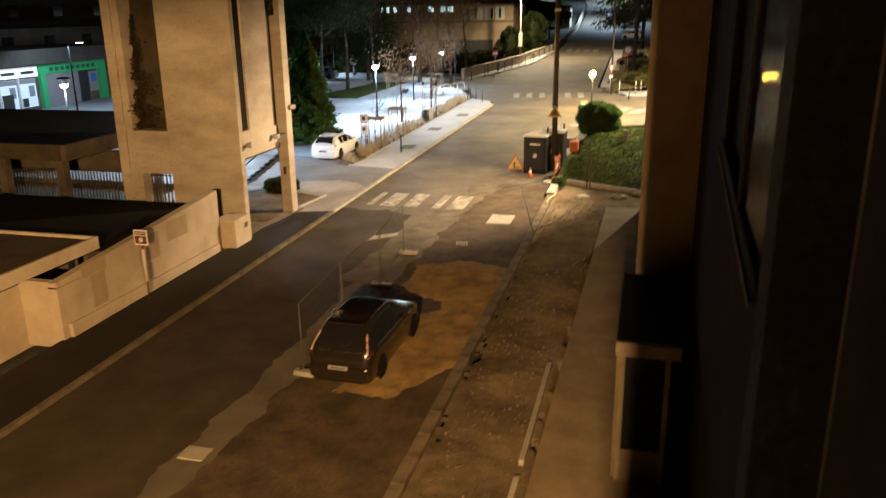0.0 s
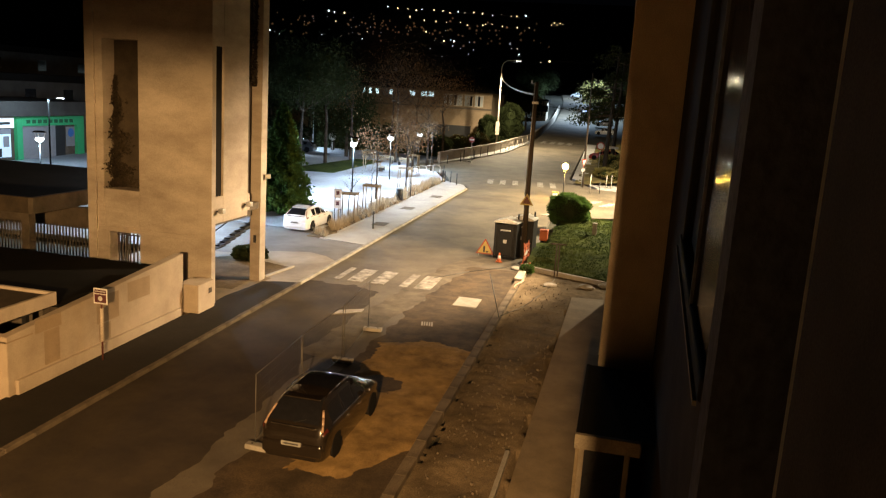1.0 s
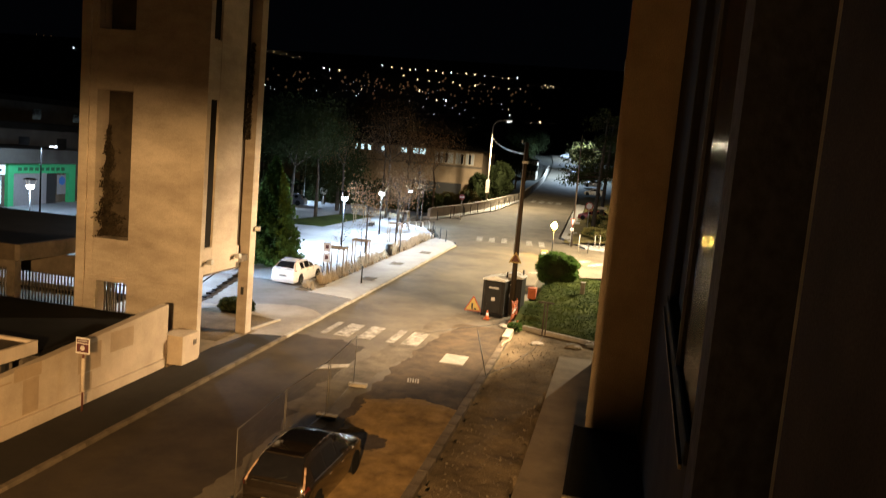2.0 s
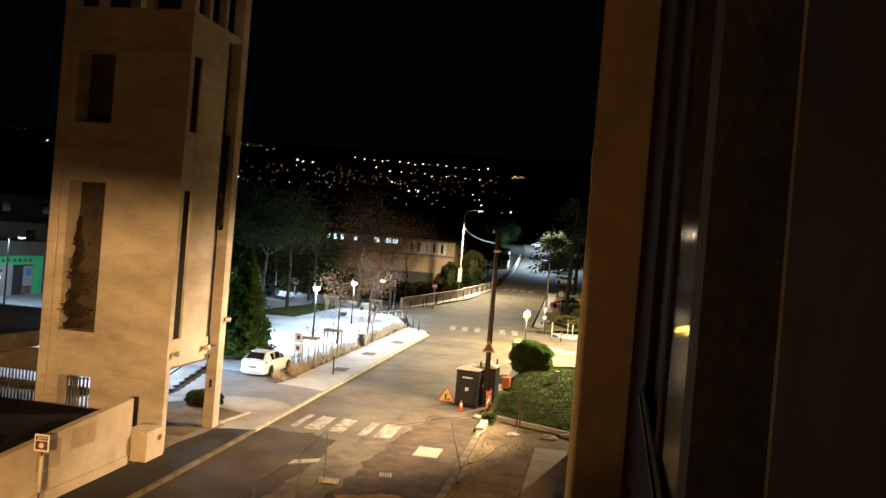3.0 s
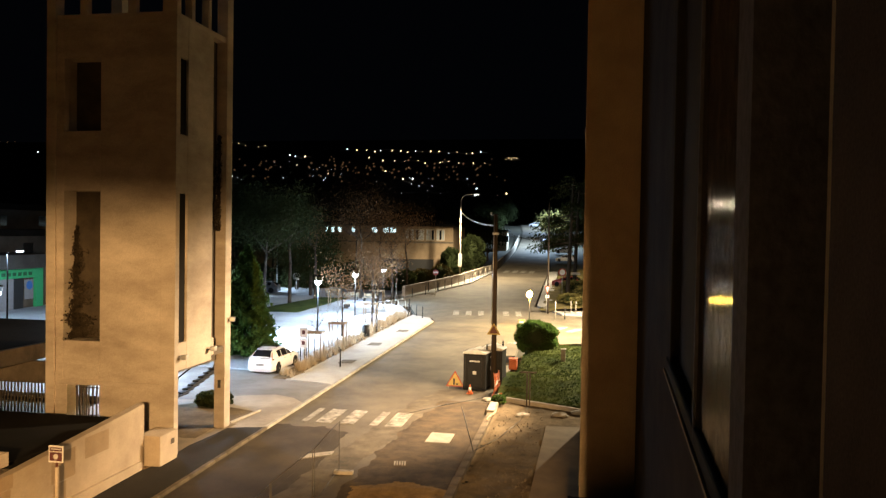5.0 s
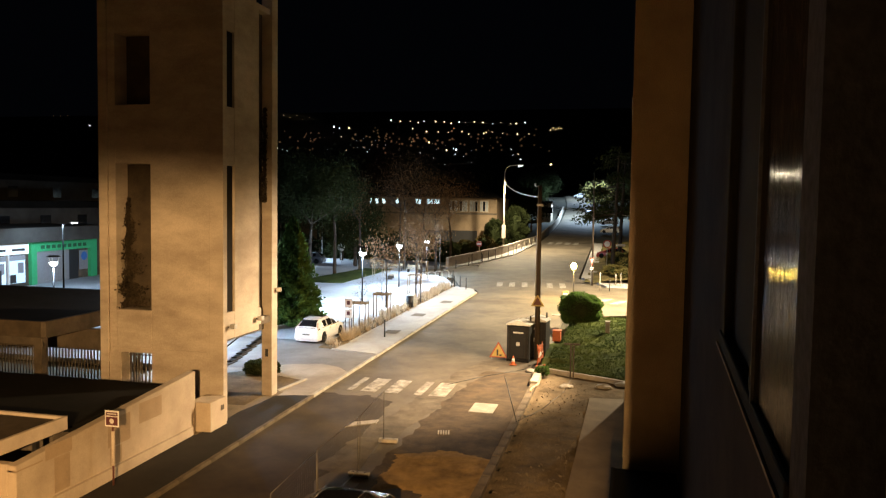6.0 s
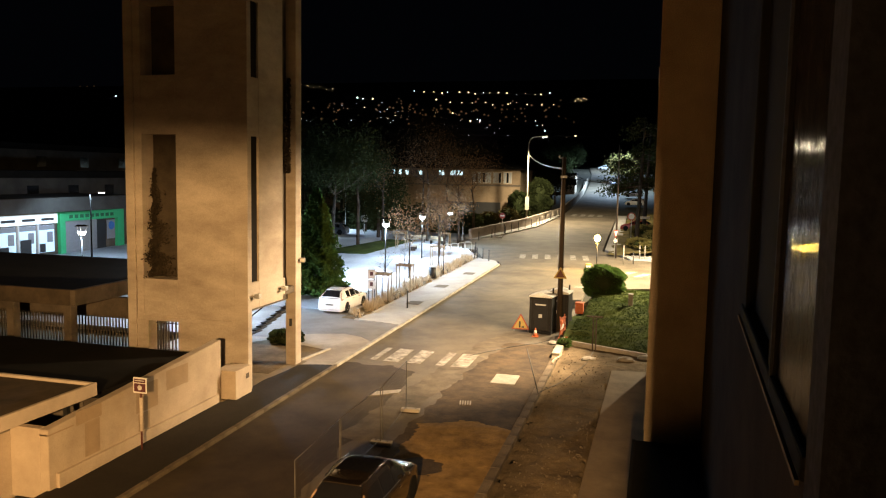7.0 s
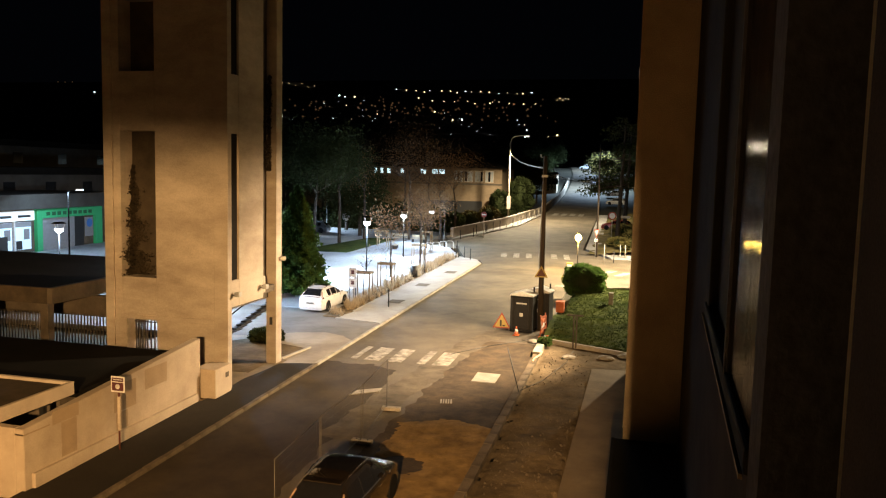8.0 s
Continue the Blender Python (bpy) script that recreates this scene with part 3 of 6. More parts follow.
# stair under the tower and its railing
bm = bmesh.new()
for k in range(9):
    add_box(bm, -0.55, 0.55, -0.14 + 0.26 * k, 0.14 + 0.26 * k, 0.1 + 0.2 * k, 0.16 + 0.2 * k)
add_tube(bm, (0.6, 0.0, 0.9), (0.6, 2.2, 2.65), 0.03)
add_tube(bm, (0.6, 0.0, 0.1), (0.6, 0.0, 0.9), 0.025)
stair = part("stair", bm, DARK_METAL, tower, "dark steel stair rising under the tower")
stair.location = (-18.75 - TX, 33.9 - TY, 1.1)
stair.rotation_euler = (0, 0, radians(-90))
tpart("buttress", -16.55, -15.62, 26.75, 28.0, 0.2, 1.62, RENDER_WALL, 0.03, "pale rendered block at the tower's foot")
tpart("plaque", -15.61, -15.6, 27.5, 27.75, 1.15, 1.35, CONCRETE_DARK, 0.0)
tpart("plaque", -16.12, -15.98, 32.36, 32.375, 2.35, 2.7, BAR_DARK, 0.0, "small dark plate on the leg")


def floodlight(x, y, z, turn):
    ob = empty("floodlight", pose(x, y, z, 0, 0, turn), "small grey floodlight on the tower", "floodlight", "floodlights on the tower")
    part("housing", block(0.1, 0.34, -0.12, 0.12, -0.1, 0.1, 0.03), GALVANISED, ob)
    part("bracket", tube((-0.02, 0, -0.05), (0.14, 0, -0.02), 0.025), DARK_METAL, ob)


floodlight(-15.82, 28.5, 4.35, 0)
floodlight(-15.82, 30.9, 4.35, 0)
floodlight(-15.85, 32.7, 5.4, 20)

# ---- the street wall, the yard and the covered way behind it ----
def wall_top(y):
    return 2.12 + 0.083 * (y - 17.6)


wall = empty("street_wall", pose(-16.35, 22, 0.28), "long cream rendered wall with a stepped plinth", "wall")
bm = bmesh.new()
for x0, x1, y0, y1, d in ((-0.15, 0.15, -4.4, 4.62, 0.0),):
    v = [bm.verts.new((x, y, z)) for x, y, z in ((x0, y0, -0.2), (x1, y0, -0.2), (x1, y1, -0.2), (x0, y1, -0.2), (x0, y0, wall_top(22 + y0) - 0.28), (x1, y0, wall_top(22 + y0) - 0.28), (x1, y1, wall_top(22 + y1) - 0.28), (x0, y1, wall_top(22 + y1) - 0.28))]
    for f in ((0, 3, 2, 1), (4, 5, 6, 7), (0, 1, 5, 4), (1, 2, 6, 5), (2, 3, 7, 6), (3, 0, 4, 7)):
        bm.faces.new([v[k] for k in f])
bmesh.ops.bevel(bm, geom=bm.edges[:], offset=0.015, segments=2, affect="EDGES")
part("wall_body", bm, RENDER_WALL, wall)
part("plinth", block(0.15, 0.27, -4.15, 4.3, -0.25, 0.5, 0.02), RENDER_WALL, wall)
part("return_wall", block(-1.15, -0.15, -4.4, -4.15, -0.2, 1.86, 0.015), RENDER_WALL, wall)
part("wall_body", block(-1.4, -1.15, -12.0, -4.15, -0.3, 1.7, 0.015), RENDER_WALL, wall)

# Cast shadows of the sign, painted as thin darker plates.
for y0, y1, z0, z1 in ((-3.3, -2.2, 1.62, 2.03), (-2.95, -2.3, 0.55, 1.6), (-0.55, 0.6, 1.15, 2.06), (-0.45, 0.15, 0.52, 1.1), (1.1, 2.4, 1.5, 2.2)):
    part("shadow_patch", block(0.15, 0.153, y0, y1, z0, z1), RENDER_SHADOW_STAIN, wall, "cast shadow painted on the wall")
part("coping_stain", block(-0.152, 0.154, -4.4, -3.4, 1.66, 1.7), RENDER_SHADOW_STAIN, wall)
canopy = empty("entrance_canopy", pose(-19.0, 18.4, 2.3), "flat canopy slab with a pale fascia", "canopy")
part("slab", block(-6.0, 1.7, -4.5, 2.3, 0.02, 0.18), ROOFING_BROWN, canopy)
part("fascia", block(1.7, 1.82, -4.6, 2.42, -0.14, 0.28, 0.01), WHITE_WALL, canopy, "pale painted fascia board")
part("fascia", block(-6.0, 1.7, 2.3, 2.42, -0.14, 0.28, 0.01), WHITE_WALL, canopy)
for y in (-3.6, 1.6):
    part("post", block(1.2, 1.35, y, y + 0.15, -2.2, 0.02), DARK_METAL, canopy)

low = empty("low_annex", pose(-24.0, 24.6, 0.3), "low flat-roofed annex with black felt roof", "building")
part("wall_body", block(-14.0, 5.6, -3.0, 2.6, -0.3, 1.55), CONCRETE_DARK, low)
part("roof", block(-14.2, 6.4, -3.2, 2.8, 1.55, 1.75), ROOFING, low, "flat black felt roof")

way = empty("covered_way", pose(-24.4, 30.0, 0.4), "concrete covered way with dark flat roof and piers", "building")
part("roof", block(-22.0, -0.05, -1.7, 9.4, 3.5, 3.72), ROOFING, way, "flat black felt roof")
part("edge_beam", block(-0.05, 0.2, -1.9, 5.4, 3.05, 3.75, 0.02), CONCRETE_DARK, way, "dark concrete edge beam")
part("edge_beam", block(-22.0, -0.05, -1.9, -1.7, 3.05, 3.75, 0.02), ROOFING_BROWN, way, "dark front beam")
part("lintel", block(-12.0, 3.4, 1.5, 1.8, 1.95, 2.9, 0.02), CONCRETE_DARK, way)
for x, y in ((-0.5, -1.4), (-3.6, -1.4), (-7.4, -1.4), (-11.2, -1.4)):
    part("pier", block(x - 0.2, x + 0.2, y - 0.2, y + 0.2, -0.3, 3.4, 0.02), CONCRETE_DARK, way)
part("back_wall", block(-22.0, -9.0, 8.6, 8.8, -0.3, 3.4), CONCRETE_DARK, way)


def bar_fence(x0, x1, y, z0, z1, label):
    ob = empty("bar_fence", pose(x0, y, 0), label, "fence")
    part("rail", block(0, x1 - x0, -0.02, 0.02, z1 - 0.12, z1 - 0.07), FENCE_PALE, ob)
    part("rail", block(0, x1 - x0, -0.02, 0.02, z0 + 0.1, z0 + 0.15), FENCE_PALE, ob)
    n = int((x1 - x0) / 0.17)
    bar = None
    for k in range(n):
        x = (x1 - x0) * (k + 0.5) / n
        if bar is None:
            bar = part("bar", block(-0.025, 0.025, -0.025, 0.025, z0, z1), FENCE_PALE, ob)
        else:
            b = new("bar", bar.data)
            b.parent = ob
            bar = b
        bar.location = (x, 0, 0)
    return ob


bar_fence(-20.5, -19.1, 28.6, 0.3, 3.0, "pale vertical-bar fence between the tower legs")
bar_fence(-27.6, -22.0, 31.6, 0.3, 2.4, "pale vertical-bar fence under the covered way")
bar_fence(-34.5, -27.9, 31.6, 0.3, 2.4, "pale vertical-bar fence under the covered way")


# ---- the apartment building on the camera's side ----
own = empty("apartment_building", pose(1.2, 18.6, 0.25), "dark rendered apartment building with a projecting wing", "building")
part("wing", block(-1.27, 6.0, 0.0, 17.6, -0.4, 24.0, 0.02), FACADE, own)
part("facade", block(0.0, 6.0, -30.0, -0.02, -0.4, 24.0), FACADE_SHADED, own)
# Unseen block, added to keep the street lamp off wing and window leaf.
part("shade_block", block(-1.155, -0.01, -20.1, -18.5, -0.4, 24.0, 0.01), FACADE_SHADED, own)
for z in (3.3, 6.1, 8.9, 11.7):
    part("string_course", block(-1.29, -1.2, -0.015, 17.6, z, z + 0.03), FACADE, own)

porch = empty("entrance_porch", pose(-0.3, 14.3, 0.2), "small porch with dark roof and pale door frame", "porch")
part("roof", block(0.05, 1.45, 0.05, 4.2, 3.02, 3.1), ROOFING, porch, "black felt roof")
part("fascia", block(-0.04, 1.2, -0.05, 0.06, 2.82, 3.11, 0.01), PORCH_PAINT, porch, "dull painted fascia")
part("fascia", block(-0.03, 0.05, 0.06, 4.2, 3.0, 3.12, 0.01), ROOFING, porch)
part("post", block(0.06, 0.16, 0.0, 0.12, 0.0, 2.8, 0.008), PORCH_PAINT, porch)
part("post", block(0.92, 1.02, 0.0, 0.12, 0.0, 2.8, 0.008), PORCH_PAINT, porch)
part("panel", block(0.16, 0.92, 0.04, 0.08, 0.75, 2.78), WINDOW_DARK, porch, "dark glazed panel")
part("low_wall", block(0.16, 0.92, 0.02, 0.12, -0.1, 0.75), PATHWAY, porch)
part("side_wall", block(-0.01, 0.06, 0.12, 4.2, -0.1, 3.0), PATHWAY, porch)

# the open window leaf beside the camera
leaf = empty("window_leaf", pose(0.08, 0.5, 9.30, 0, 0, -2.3), "open grey window leaf with a dusty ribbed pane", "window")
part("stile", prism([(0.0, 0.0), (0.0502, 0.0275), (0.052, 0.09), (0.0, 0.06)], -0.9, 1.5, False), STILE, leaf, "grey painted stile")
part("edge_strip", prism([(0.0502, 0.0275), (0.0526, 0.0288), (0.0535, 0.09), (0.052, 0.09)], -0.9, 1.5, False), STILE_EDGE, leaf, "bright worn edge strip")
part("pane", block(0.003, 0.007, 0.06, 0.275, 0.0, 1.5), PANE, leaf, "dusty ribbed reflecting glass")
# Far stiles, pane and rail are painted matte black to stay dark, unreflecting.
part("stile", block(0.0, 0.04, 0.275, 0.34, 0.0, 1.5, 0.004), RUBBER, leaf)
part("stile_bead", block(-0.003, 0.0, 0.285, 0.293, 0.0, 1.5), STILE, leaf)
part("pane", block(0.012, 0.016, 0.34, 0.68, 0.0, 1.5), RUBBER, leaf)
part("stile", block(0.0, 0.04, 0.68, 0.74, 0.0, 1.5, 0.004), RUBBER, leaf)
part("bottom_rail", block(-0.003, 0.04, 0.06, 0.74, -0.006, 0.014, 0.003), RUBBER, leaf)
part("rail_lip", block(-0.006, -0.003, 0.06, 0.74, -0.008, -0.004), PORCH_PAINT, leaf)
part("hinge", tube((0.03, 0.1, 0.3), (0.03, 0.1, 0.4), 0.01), DARK_METAL, leaf)


# ---- cars ----
# stations from the tail forward: y, shoulder height, shoulder half-width, top height, top half-width
VAN = [(0.0, 0.60, 0.66, 0.66, 0.58), (0.04, 0.78, 0.78, 0.85, 0.68), (0.14, 0.91, 0.85, 1.04, 0.70), (0.46, 0.95, 0.895, 1.37, 0.61), (0.74, 0.95, 0.90, 1.52, 0.575), (1.3, 0.94, 0.905, 1.585, 0.595), (2.1, 0.93, 0.905, 1.57, 0.60), (2.6, 0.93, 0.90, 1.46, 0.58), (3.3, 0.93, 0.89, 1.06, 0.69), (3.85, 0.84, 0.86, 0.93, 0.70), (4.2, 0.68, 0.80, 0.76, 0.64), (4.32, 0.52, 0.70, 0.58, 0.58)]
HATCH = [(0.0, 0.62, 0.72, 0.66, 0.66), (0.05, 0.80, 0.80, 0.86, 0.70), (0.15, 0.88, 0.82, 1.00, 0.66), (0.45, 0.90, 0.85, 1.26, 0.54), (0.78, 0.90, 0.86, 1.39, 0.545), (1.3, 0.89, 0.865, 1.465, 0.58), (1.95, 0.88, 0.865, 1.45, 0.59), (2.35, 0.88, 0.86, 1.34, 0.57), (3.05, 0.87, 0.85, 0.99, 0.66), (3.6, 0.79, 0.83, 0.86, 0.66), (3.92, 0.64, 0.76, 0.71, 0.60), (4.03, 0.48, 0.66, 0.54, 0.54)]


def at_station(st, y):
    y = min(max(y, st[0][0]), st[-1][0])
    for i in range(len(st) - 1):
        a, b = st[i], st[i + 1]
        if y <= b[0]:
            o, e = st[max(0, i - 1)], st[min(len(st) - 1, i + 2)]
            w = b[0] - a[0]
            t = (y - a[0]) / w
            out = [y]
            for k in range(1, 5):
                slope = (b[k] - a[k]) / w
                ends = []
                for p, q in ((o, b), (a, e)):
                    m = (q[k] - p[k]) / (q[0] - p[0])
                    ends.append(0.0 if m * slope <= 0 else math.copysign(min(abs(m), 2.5 * abs(slope)), slope))
                out.append(a[k] * (2 * t ** 3 - 3 * t * t + 1) + b[k] * (3 * t * t - 2 * t ** 3) + w * (ends[0] * (t ** 3 - 2 * t * t + t) + ends[1] * (t ** 3 - t * t)))
            return out
    return list(st[-1])


def ring(st, y):
    _, sh, sw, tz, tw = at_station(st, y)
    low = 0.13
    return [(0.0, low), (sw * 0.93, low), (sw * 0.985, low + 0.08), (sw, low + 0.3), (sw, sh - 0.12), (sw * 0.965, sh), (tw + (sw - tw) * 0.12, tz - (tz - sh) * 0.12), (tw * 0.86, tz - 0.012), (tw * 0.45, tz + 0.012), (0.0, tz + 0.018)]


def skin(st, y0, y1, f0, f1, side, off, n=5, m=3):
    """A patch of the car's side between shoulder and roof, a little proud of the body."""
    bm = bmesh.new()
    rows = []
    for i in range(n + 1):
        y = y0 + (y1 - y0) * i / n
        r = ring(st, y)
        (xa, za), (xb, zb) = r[5], r[6]
        rows.append([bm.verts.new((side * (xa + (xb - xa) * f + off), y, za + (zb - za) * f + off * 0.3)) for f in [f0 + (f1 - f0) * k / m for k in range(m + 1)]])
    for i in range(n):
        for k in range(m):
            bm.faces.new((rows[i][k], rows[i + 1][k], rows[i + 1][k + 1], rows[i][k + 1])).smooth = True
    bmesh.ops.recalc_face_normals(bm, faces=bm.faces[:])
    return bm


def screen(st, y0, y1, w, off, n=6, m=6):
    """A patch across the car: rear screen, windscreen or roof glass."""
    bm = bmesh.new()
    rows = []
    for i in range(n + 1):
        y = y0 + (y1 - y0) * i / n
        r = ring(st, y)
        half = r[7][0] * w
        rows.append([bm.verts.new((x, y - off[0], np.interp(abs(x), [0, r[8][0], r[7][0]], [r[9][1], r[8][1], r[7][1]]) + off[1])) for x in [half * (2 * k / m - 1) for k in range(m + 1)]])
    for i in range(n):
        for k in range(m):
            bm.faces.new((rows[i][k], rows[i][k + 1], rows[i + 1][k + 1], rows[i + 1][k])).smooth = True
    return bm


def wheel_arch(x, y, r):
    bm = bmesh.new()
    bmesh.ops.create_cone(bm, cap_ends=True, segments=28, radius1=r, radius2=r, depth=0.02, matrix=Matrix.Translation((x, y, 0.32)) @ Euler((0, math.pi / 2, 0)).to_matrix().to_4x4())
    return bm


def car(st, m, paint, label, name="car", roof_glass=False):
    ob = empty(name, m, label, "car")
    length = st[-1][0]
    ys = sorted({round(y, 3) for s in st for y in (s[0],)} | {round(length * k / 44, 3) for k in range(45)})
    bm = bmesh.new()
    rows = []
    for y in ys:
        r = ring(st, y)
        rows.append([bm.verts.new((x, y, z)) for x, z in r] + [bm.verts.new((-x, y, z)) for x, z in r[-2:0:-1]])
    for a, b in zip(rows, rows[1:]):
        for k in range(len(a)):
            bm.faces.new((a[k], b[k], b[(k + 1) % len(a)], a[(k + 1) % len(a)])).smooth = True
    bm.faces.new(rows[0])
    bm.faces.new(rows[-1][::-1])
    bmesh.ops.recalc_face_normals(bm, faces=bm.faces[:])
    part("body", bm, paint, ob)
    part("rear_window", screen(st, st[2][0] + 0.0, st[4][0] - 0.06, 1.1, (0.014, 0.008)), CAR_GLASS, ob, "dark rear window")
    part("windscreen", screen(st, st[7][0] - 0.12, st[8][0] - 0.02, 1.06, (-0.006, 0.009)), CAR_GLASS, ob)
    if roof_glass:
        part("roof_glass", screen(st, st[4][0] + 0.5, st[7][0] - 0.2, 0.95, (0.0, 0.006)), CAR_GLASS, ob, "dark glass roof panel")
    for s in (-1, 1):
        part("side_window", skin(st, st[3][0] + (0.12 if st is VAN else 0.4), 1.28, 0.12, 0.86, s, 0.006), CAR_GLASS, ob)
        part("side_window", skin(st, 1.36, 2.05, 0.12, 0.88, s, 0.006), CAR_GLASS, ob)
        part("side_window", skin(st, 2.12, st[7][0] + 0.3, 0.12, 0.78, s, 0.006), CAR_GLASS, ob)
        part("window_trim", skin(st, st[3][0] + 0.1, st[7][0] + 0.42, 0.03, 0.09, s, 0.008), CHROME, ob, "thin bright window trim")
        tail = part("tail_light", skin(st, 0.06, 0.24, -0.25, 0.2, s, 0.014), TAIL_RED, ob, "red tail light")
        part("clear_lens", bent([(s * (at_station(st, y)[2] * (1 - f) + at_station(st, y)[4] * f - 0.015), y - 0.02, at_station(st, y)[1] * (1 - f) + at_station(st, y)[3] * f) for y, f in ((0.1, 0.35), (0.2, 0.6), (0.34, 0.75), (0.48, 0.85))], 0.032), TAIL_CLEAR, tail, "tall pale upper lens")
        part("roof_rail", bent([(s * at_station(st, y)[4] * 0.97, y, at_station(st, y)[3] + 0.02) for y in (0.8, 1.3, 1.8, 2.3)], 0.014), CHROME, ob, "thin bright roof rail")
        part("head_light", block(s * 0.62 - 0.17, s * 0.62 + 0.17, length - 0.32, length - 0.1, 0.62, 0.74, 0.04), CHROME, ob)
        mirror = part("door_mirror", block(s * 0.96 - 0.085, s * 0.96 + 0.085, st[7][0] + 0.2, st[7][0] + 0.29, 0.95, 1.06, 0.035), paint, ob)
        for y in (1.45, 2.3):
            part("door_handle", block(s * 0.9 - 0.02, s * 0.9 + 0.02, y, y + 0.18, 0.79, 0.83, 0.008), CHROME, ob)
        for y in (0.78, length - 0.82):
            part("wheel_arch", wheel_arch(s * (st[5][2] - 0.012), y, 0.35), RUBBER, ob)
            bm = bmesh.new()
            bmesh.ops.create_cone(bm, cap_ends=True, segments=28, radius1=0.315, radius2=0.315, depth=0.2, matrix=Matrix.Translation((s * (st[5][2] - 0.135), y, 0.315)) @ Euler((0, math.pi / 2, 0)).to_matrix().to_4x4())
            bmesh.ops.bevel(bm, geom=bm.edges[:], offset=0.02, segments=2, affect="EDGES")
            tyre = part("wheel", bm, RUBBER, ob)
            bm = bmesh.new()
            add_tube(bm, (s * (st[5][2] - 0.07), y, 0.315), (s * (st[5][2] - 0.018), y, 0.315), 0.21, 0.19, 20)
            part("rim", bm, DARK_METAL if paint is CAR_BROWN else GALVANISED, tyre, "alloy rim")
    part("bumper", block(-0.8, 0.8, -0.05, 0.14, 0.22, 0.58, 0.06), paint, ob)
    plate = part("number_plate", block(-0.26, 0.26, -0.075, -0.045, 0.5, 0.61, 0.004), PLATE, ob, "pale number plate")
    part("plate_bar", block(-0.2, 0.2, -0.079, -0.074, 0.535, 0.575), BAR_DARK, plate)
    part("tailgate_trim", block(-0.6, 0.6, 0.05, 0.13, st[2][3] - 0.08, st[2][3] - 0.045, 0.01), CHROME, ob, "bright tailgate trim")
    part("rear_wiper", tube((0.0, 0.1, 1.06), (0.3, 0.19, 1.14), 0.012), RUBBER, ob)
    part("spoiler", block(-st[4][4] * 0.9, st[4][4] * 0.9, st[4][0] - 0.2, st[4][0] + 0.1, st[4][3] - 0.02, st[4][3] + 0.025, 0.012), paint, ob)
    return ob


tilt = math.degrees(math.atan(SLOPE))
car(VAN, pose(-7.26, 16.85, g(16.85) + 0.04, tilt, 0, -1), CAR_BROWN, "dark brown compact van-like car parked on the sand", roof_glass=True)
car(HATCH, pose(-19.3, 44.3, g(44.75) + 0.1, tilt, 0, -3), CAR_WHITE, "white hatchback parked beside the planted square", roof_glass=True)
car(HATCH, pose(-10.6, 205.0, g(205) + 0.02, 5.1, 0, 8), CAR_GREY, "grey hatchback parked far up the street")
car(HATCH, pose(-3.0, 182.0, g(182), 0, 0, 84), CAR_WHITE, "white hatchback parked beyond the trees")
car(HATCH, pose(-2.2, 166.0, g(166) + 0.1, 0, 0, 78), CAR_WHITE, "white hatchback parked beyond the trees")
car(HATCH, pose(-14.4, 256.0, g(256), 0, 0, 82), CAR_WHITE, "white hatchback at the top of the climbing street")
car(HATCH, pose(-0.6, 110.0, g(110) + 0.6, 0, 0, 75), CAR_RED, "red hatchback parked above the bank")

# ---- building-site fence ----
def fence_panel(x0, y0, x1, y1, label, h=1.9):
    length = math.hypot(x1 - x0, y1 - y0)
    turn = math.degrees(math.atan2(y1 - y0, x1 - x0))
    ob = empty("site_fence", pose(x0, y0, g(y0) + 0.12, 0, -math.degrees(math.atan((g(y1) - g(y0)) / length)), turn), label, "fence", "site fence panels")
    part("post", tube((0.02, 0, 0), (0.02, 0, h), 0.014), FENCE_STEEL, ob)
    part("post", tube((length - 0.02, 0, 0), (length - 0.02, 0, h), 0.014), FENCE_STEEL, ob)
    part("rail", tube((0, 0, h), (length, 0, h), 0.012), FENCE_STEEL, ob)
    part("rail", tube((0, 0, 0.1), (length, 0, 0.1), 0.012), FENCE_STEEL, ob)
    bm = bmesh.new()
    n = int(length / 0.15)
    for k in range(1, n):
        x = length * k / n
        add_box(bm, x - 0.0007, x + 0.0007, -0.0007, 0.0007, 0.1, h)
    for k in range(1, 7):
        add_box(bm, 0, length, -0.0007, 0.0007, 0.1 + (h - 0.1) * k / 7 - 0.0007, 0.1 + (h - 0.1) * k / 7 + 0.0007)
    part("wire_mesh", bm, FENCE_STEEL, ob, "thin wire mesh")
    return ob


fence_panel(-8.62, 24.2, -8.92, 27.75, "wire site fence panel standing by the trench")
fence_panel(-8.68, 20.75, -8.64, 24.1, "wire site fence panel behind the parked car")
fence_panel(-8.5, 17.35, -8.66, 20.65, "wire site fence panel behind the parked car")


def fence_foot(x, y, turn):
    ob = empty("fence_foot", pose(x, y, g(y) + 0.01, 0, 0, turn), "pale concrete foot block of the site fence", "fence foot", "fence feet")
    part("block_body", block(-0.36, 0.36, -0.12, 0.12, 0.0, 0.14, 0.02), GRANITE, ob)
    for k in (-0.2, 0.2):
        part("socket", tube((k, 0, 0.13), (k, 0, 0.146), 0.03), RUBBER, ob)


for x, y, a in ((-8.75, 27.78, 5), (-8.62, 24.15, 0), (-8.66, 20.7, 10), (-8.36, 17.3, -4)):
    fence_foot(x, y, a)


# ---- things along the street ----
def disc(x, y, z, r, depth, n=28):
    """A round plate that faces along y."""
    bm = bmesh.new()
    bmesh.ops.create_cone(bm, cap_ends=True, segments=n, radius1=r, radius2=r, depth=depth, matrix=Matrix.Translation((x, y, z)) @ Euler((math.pi / 2, 0, 0)).to_matrix().to_4x4())
    return bm


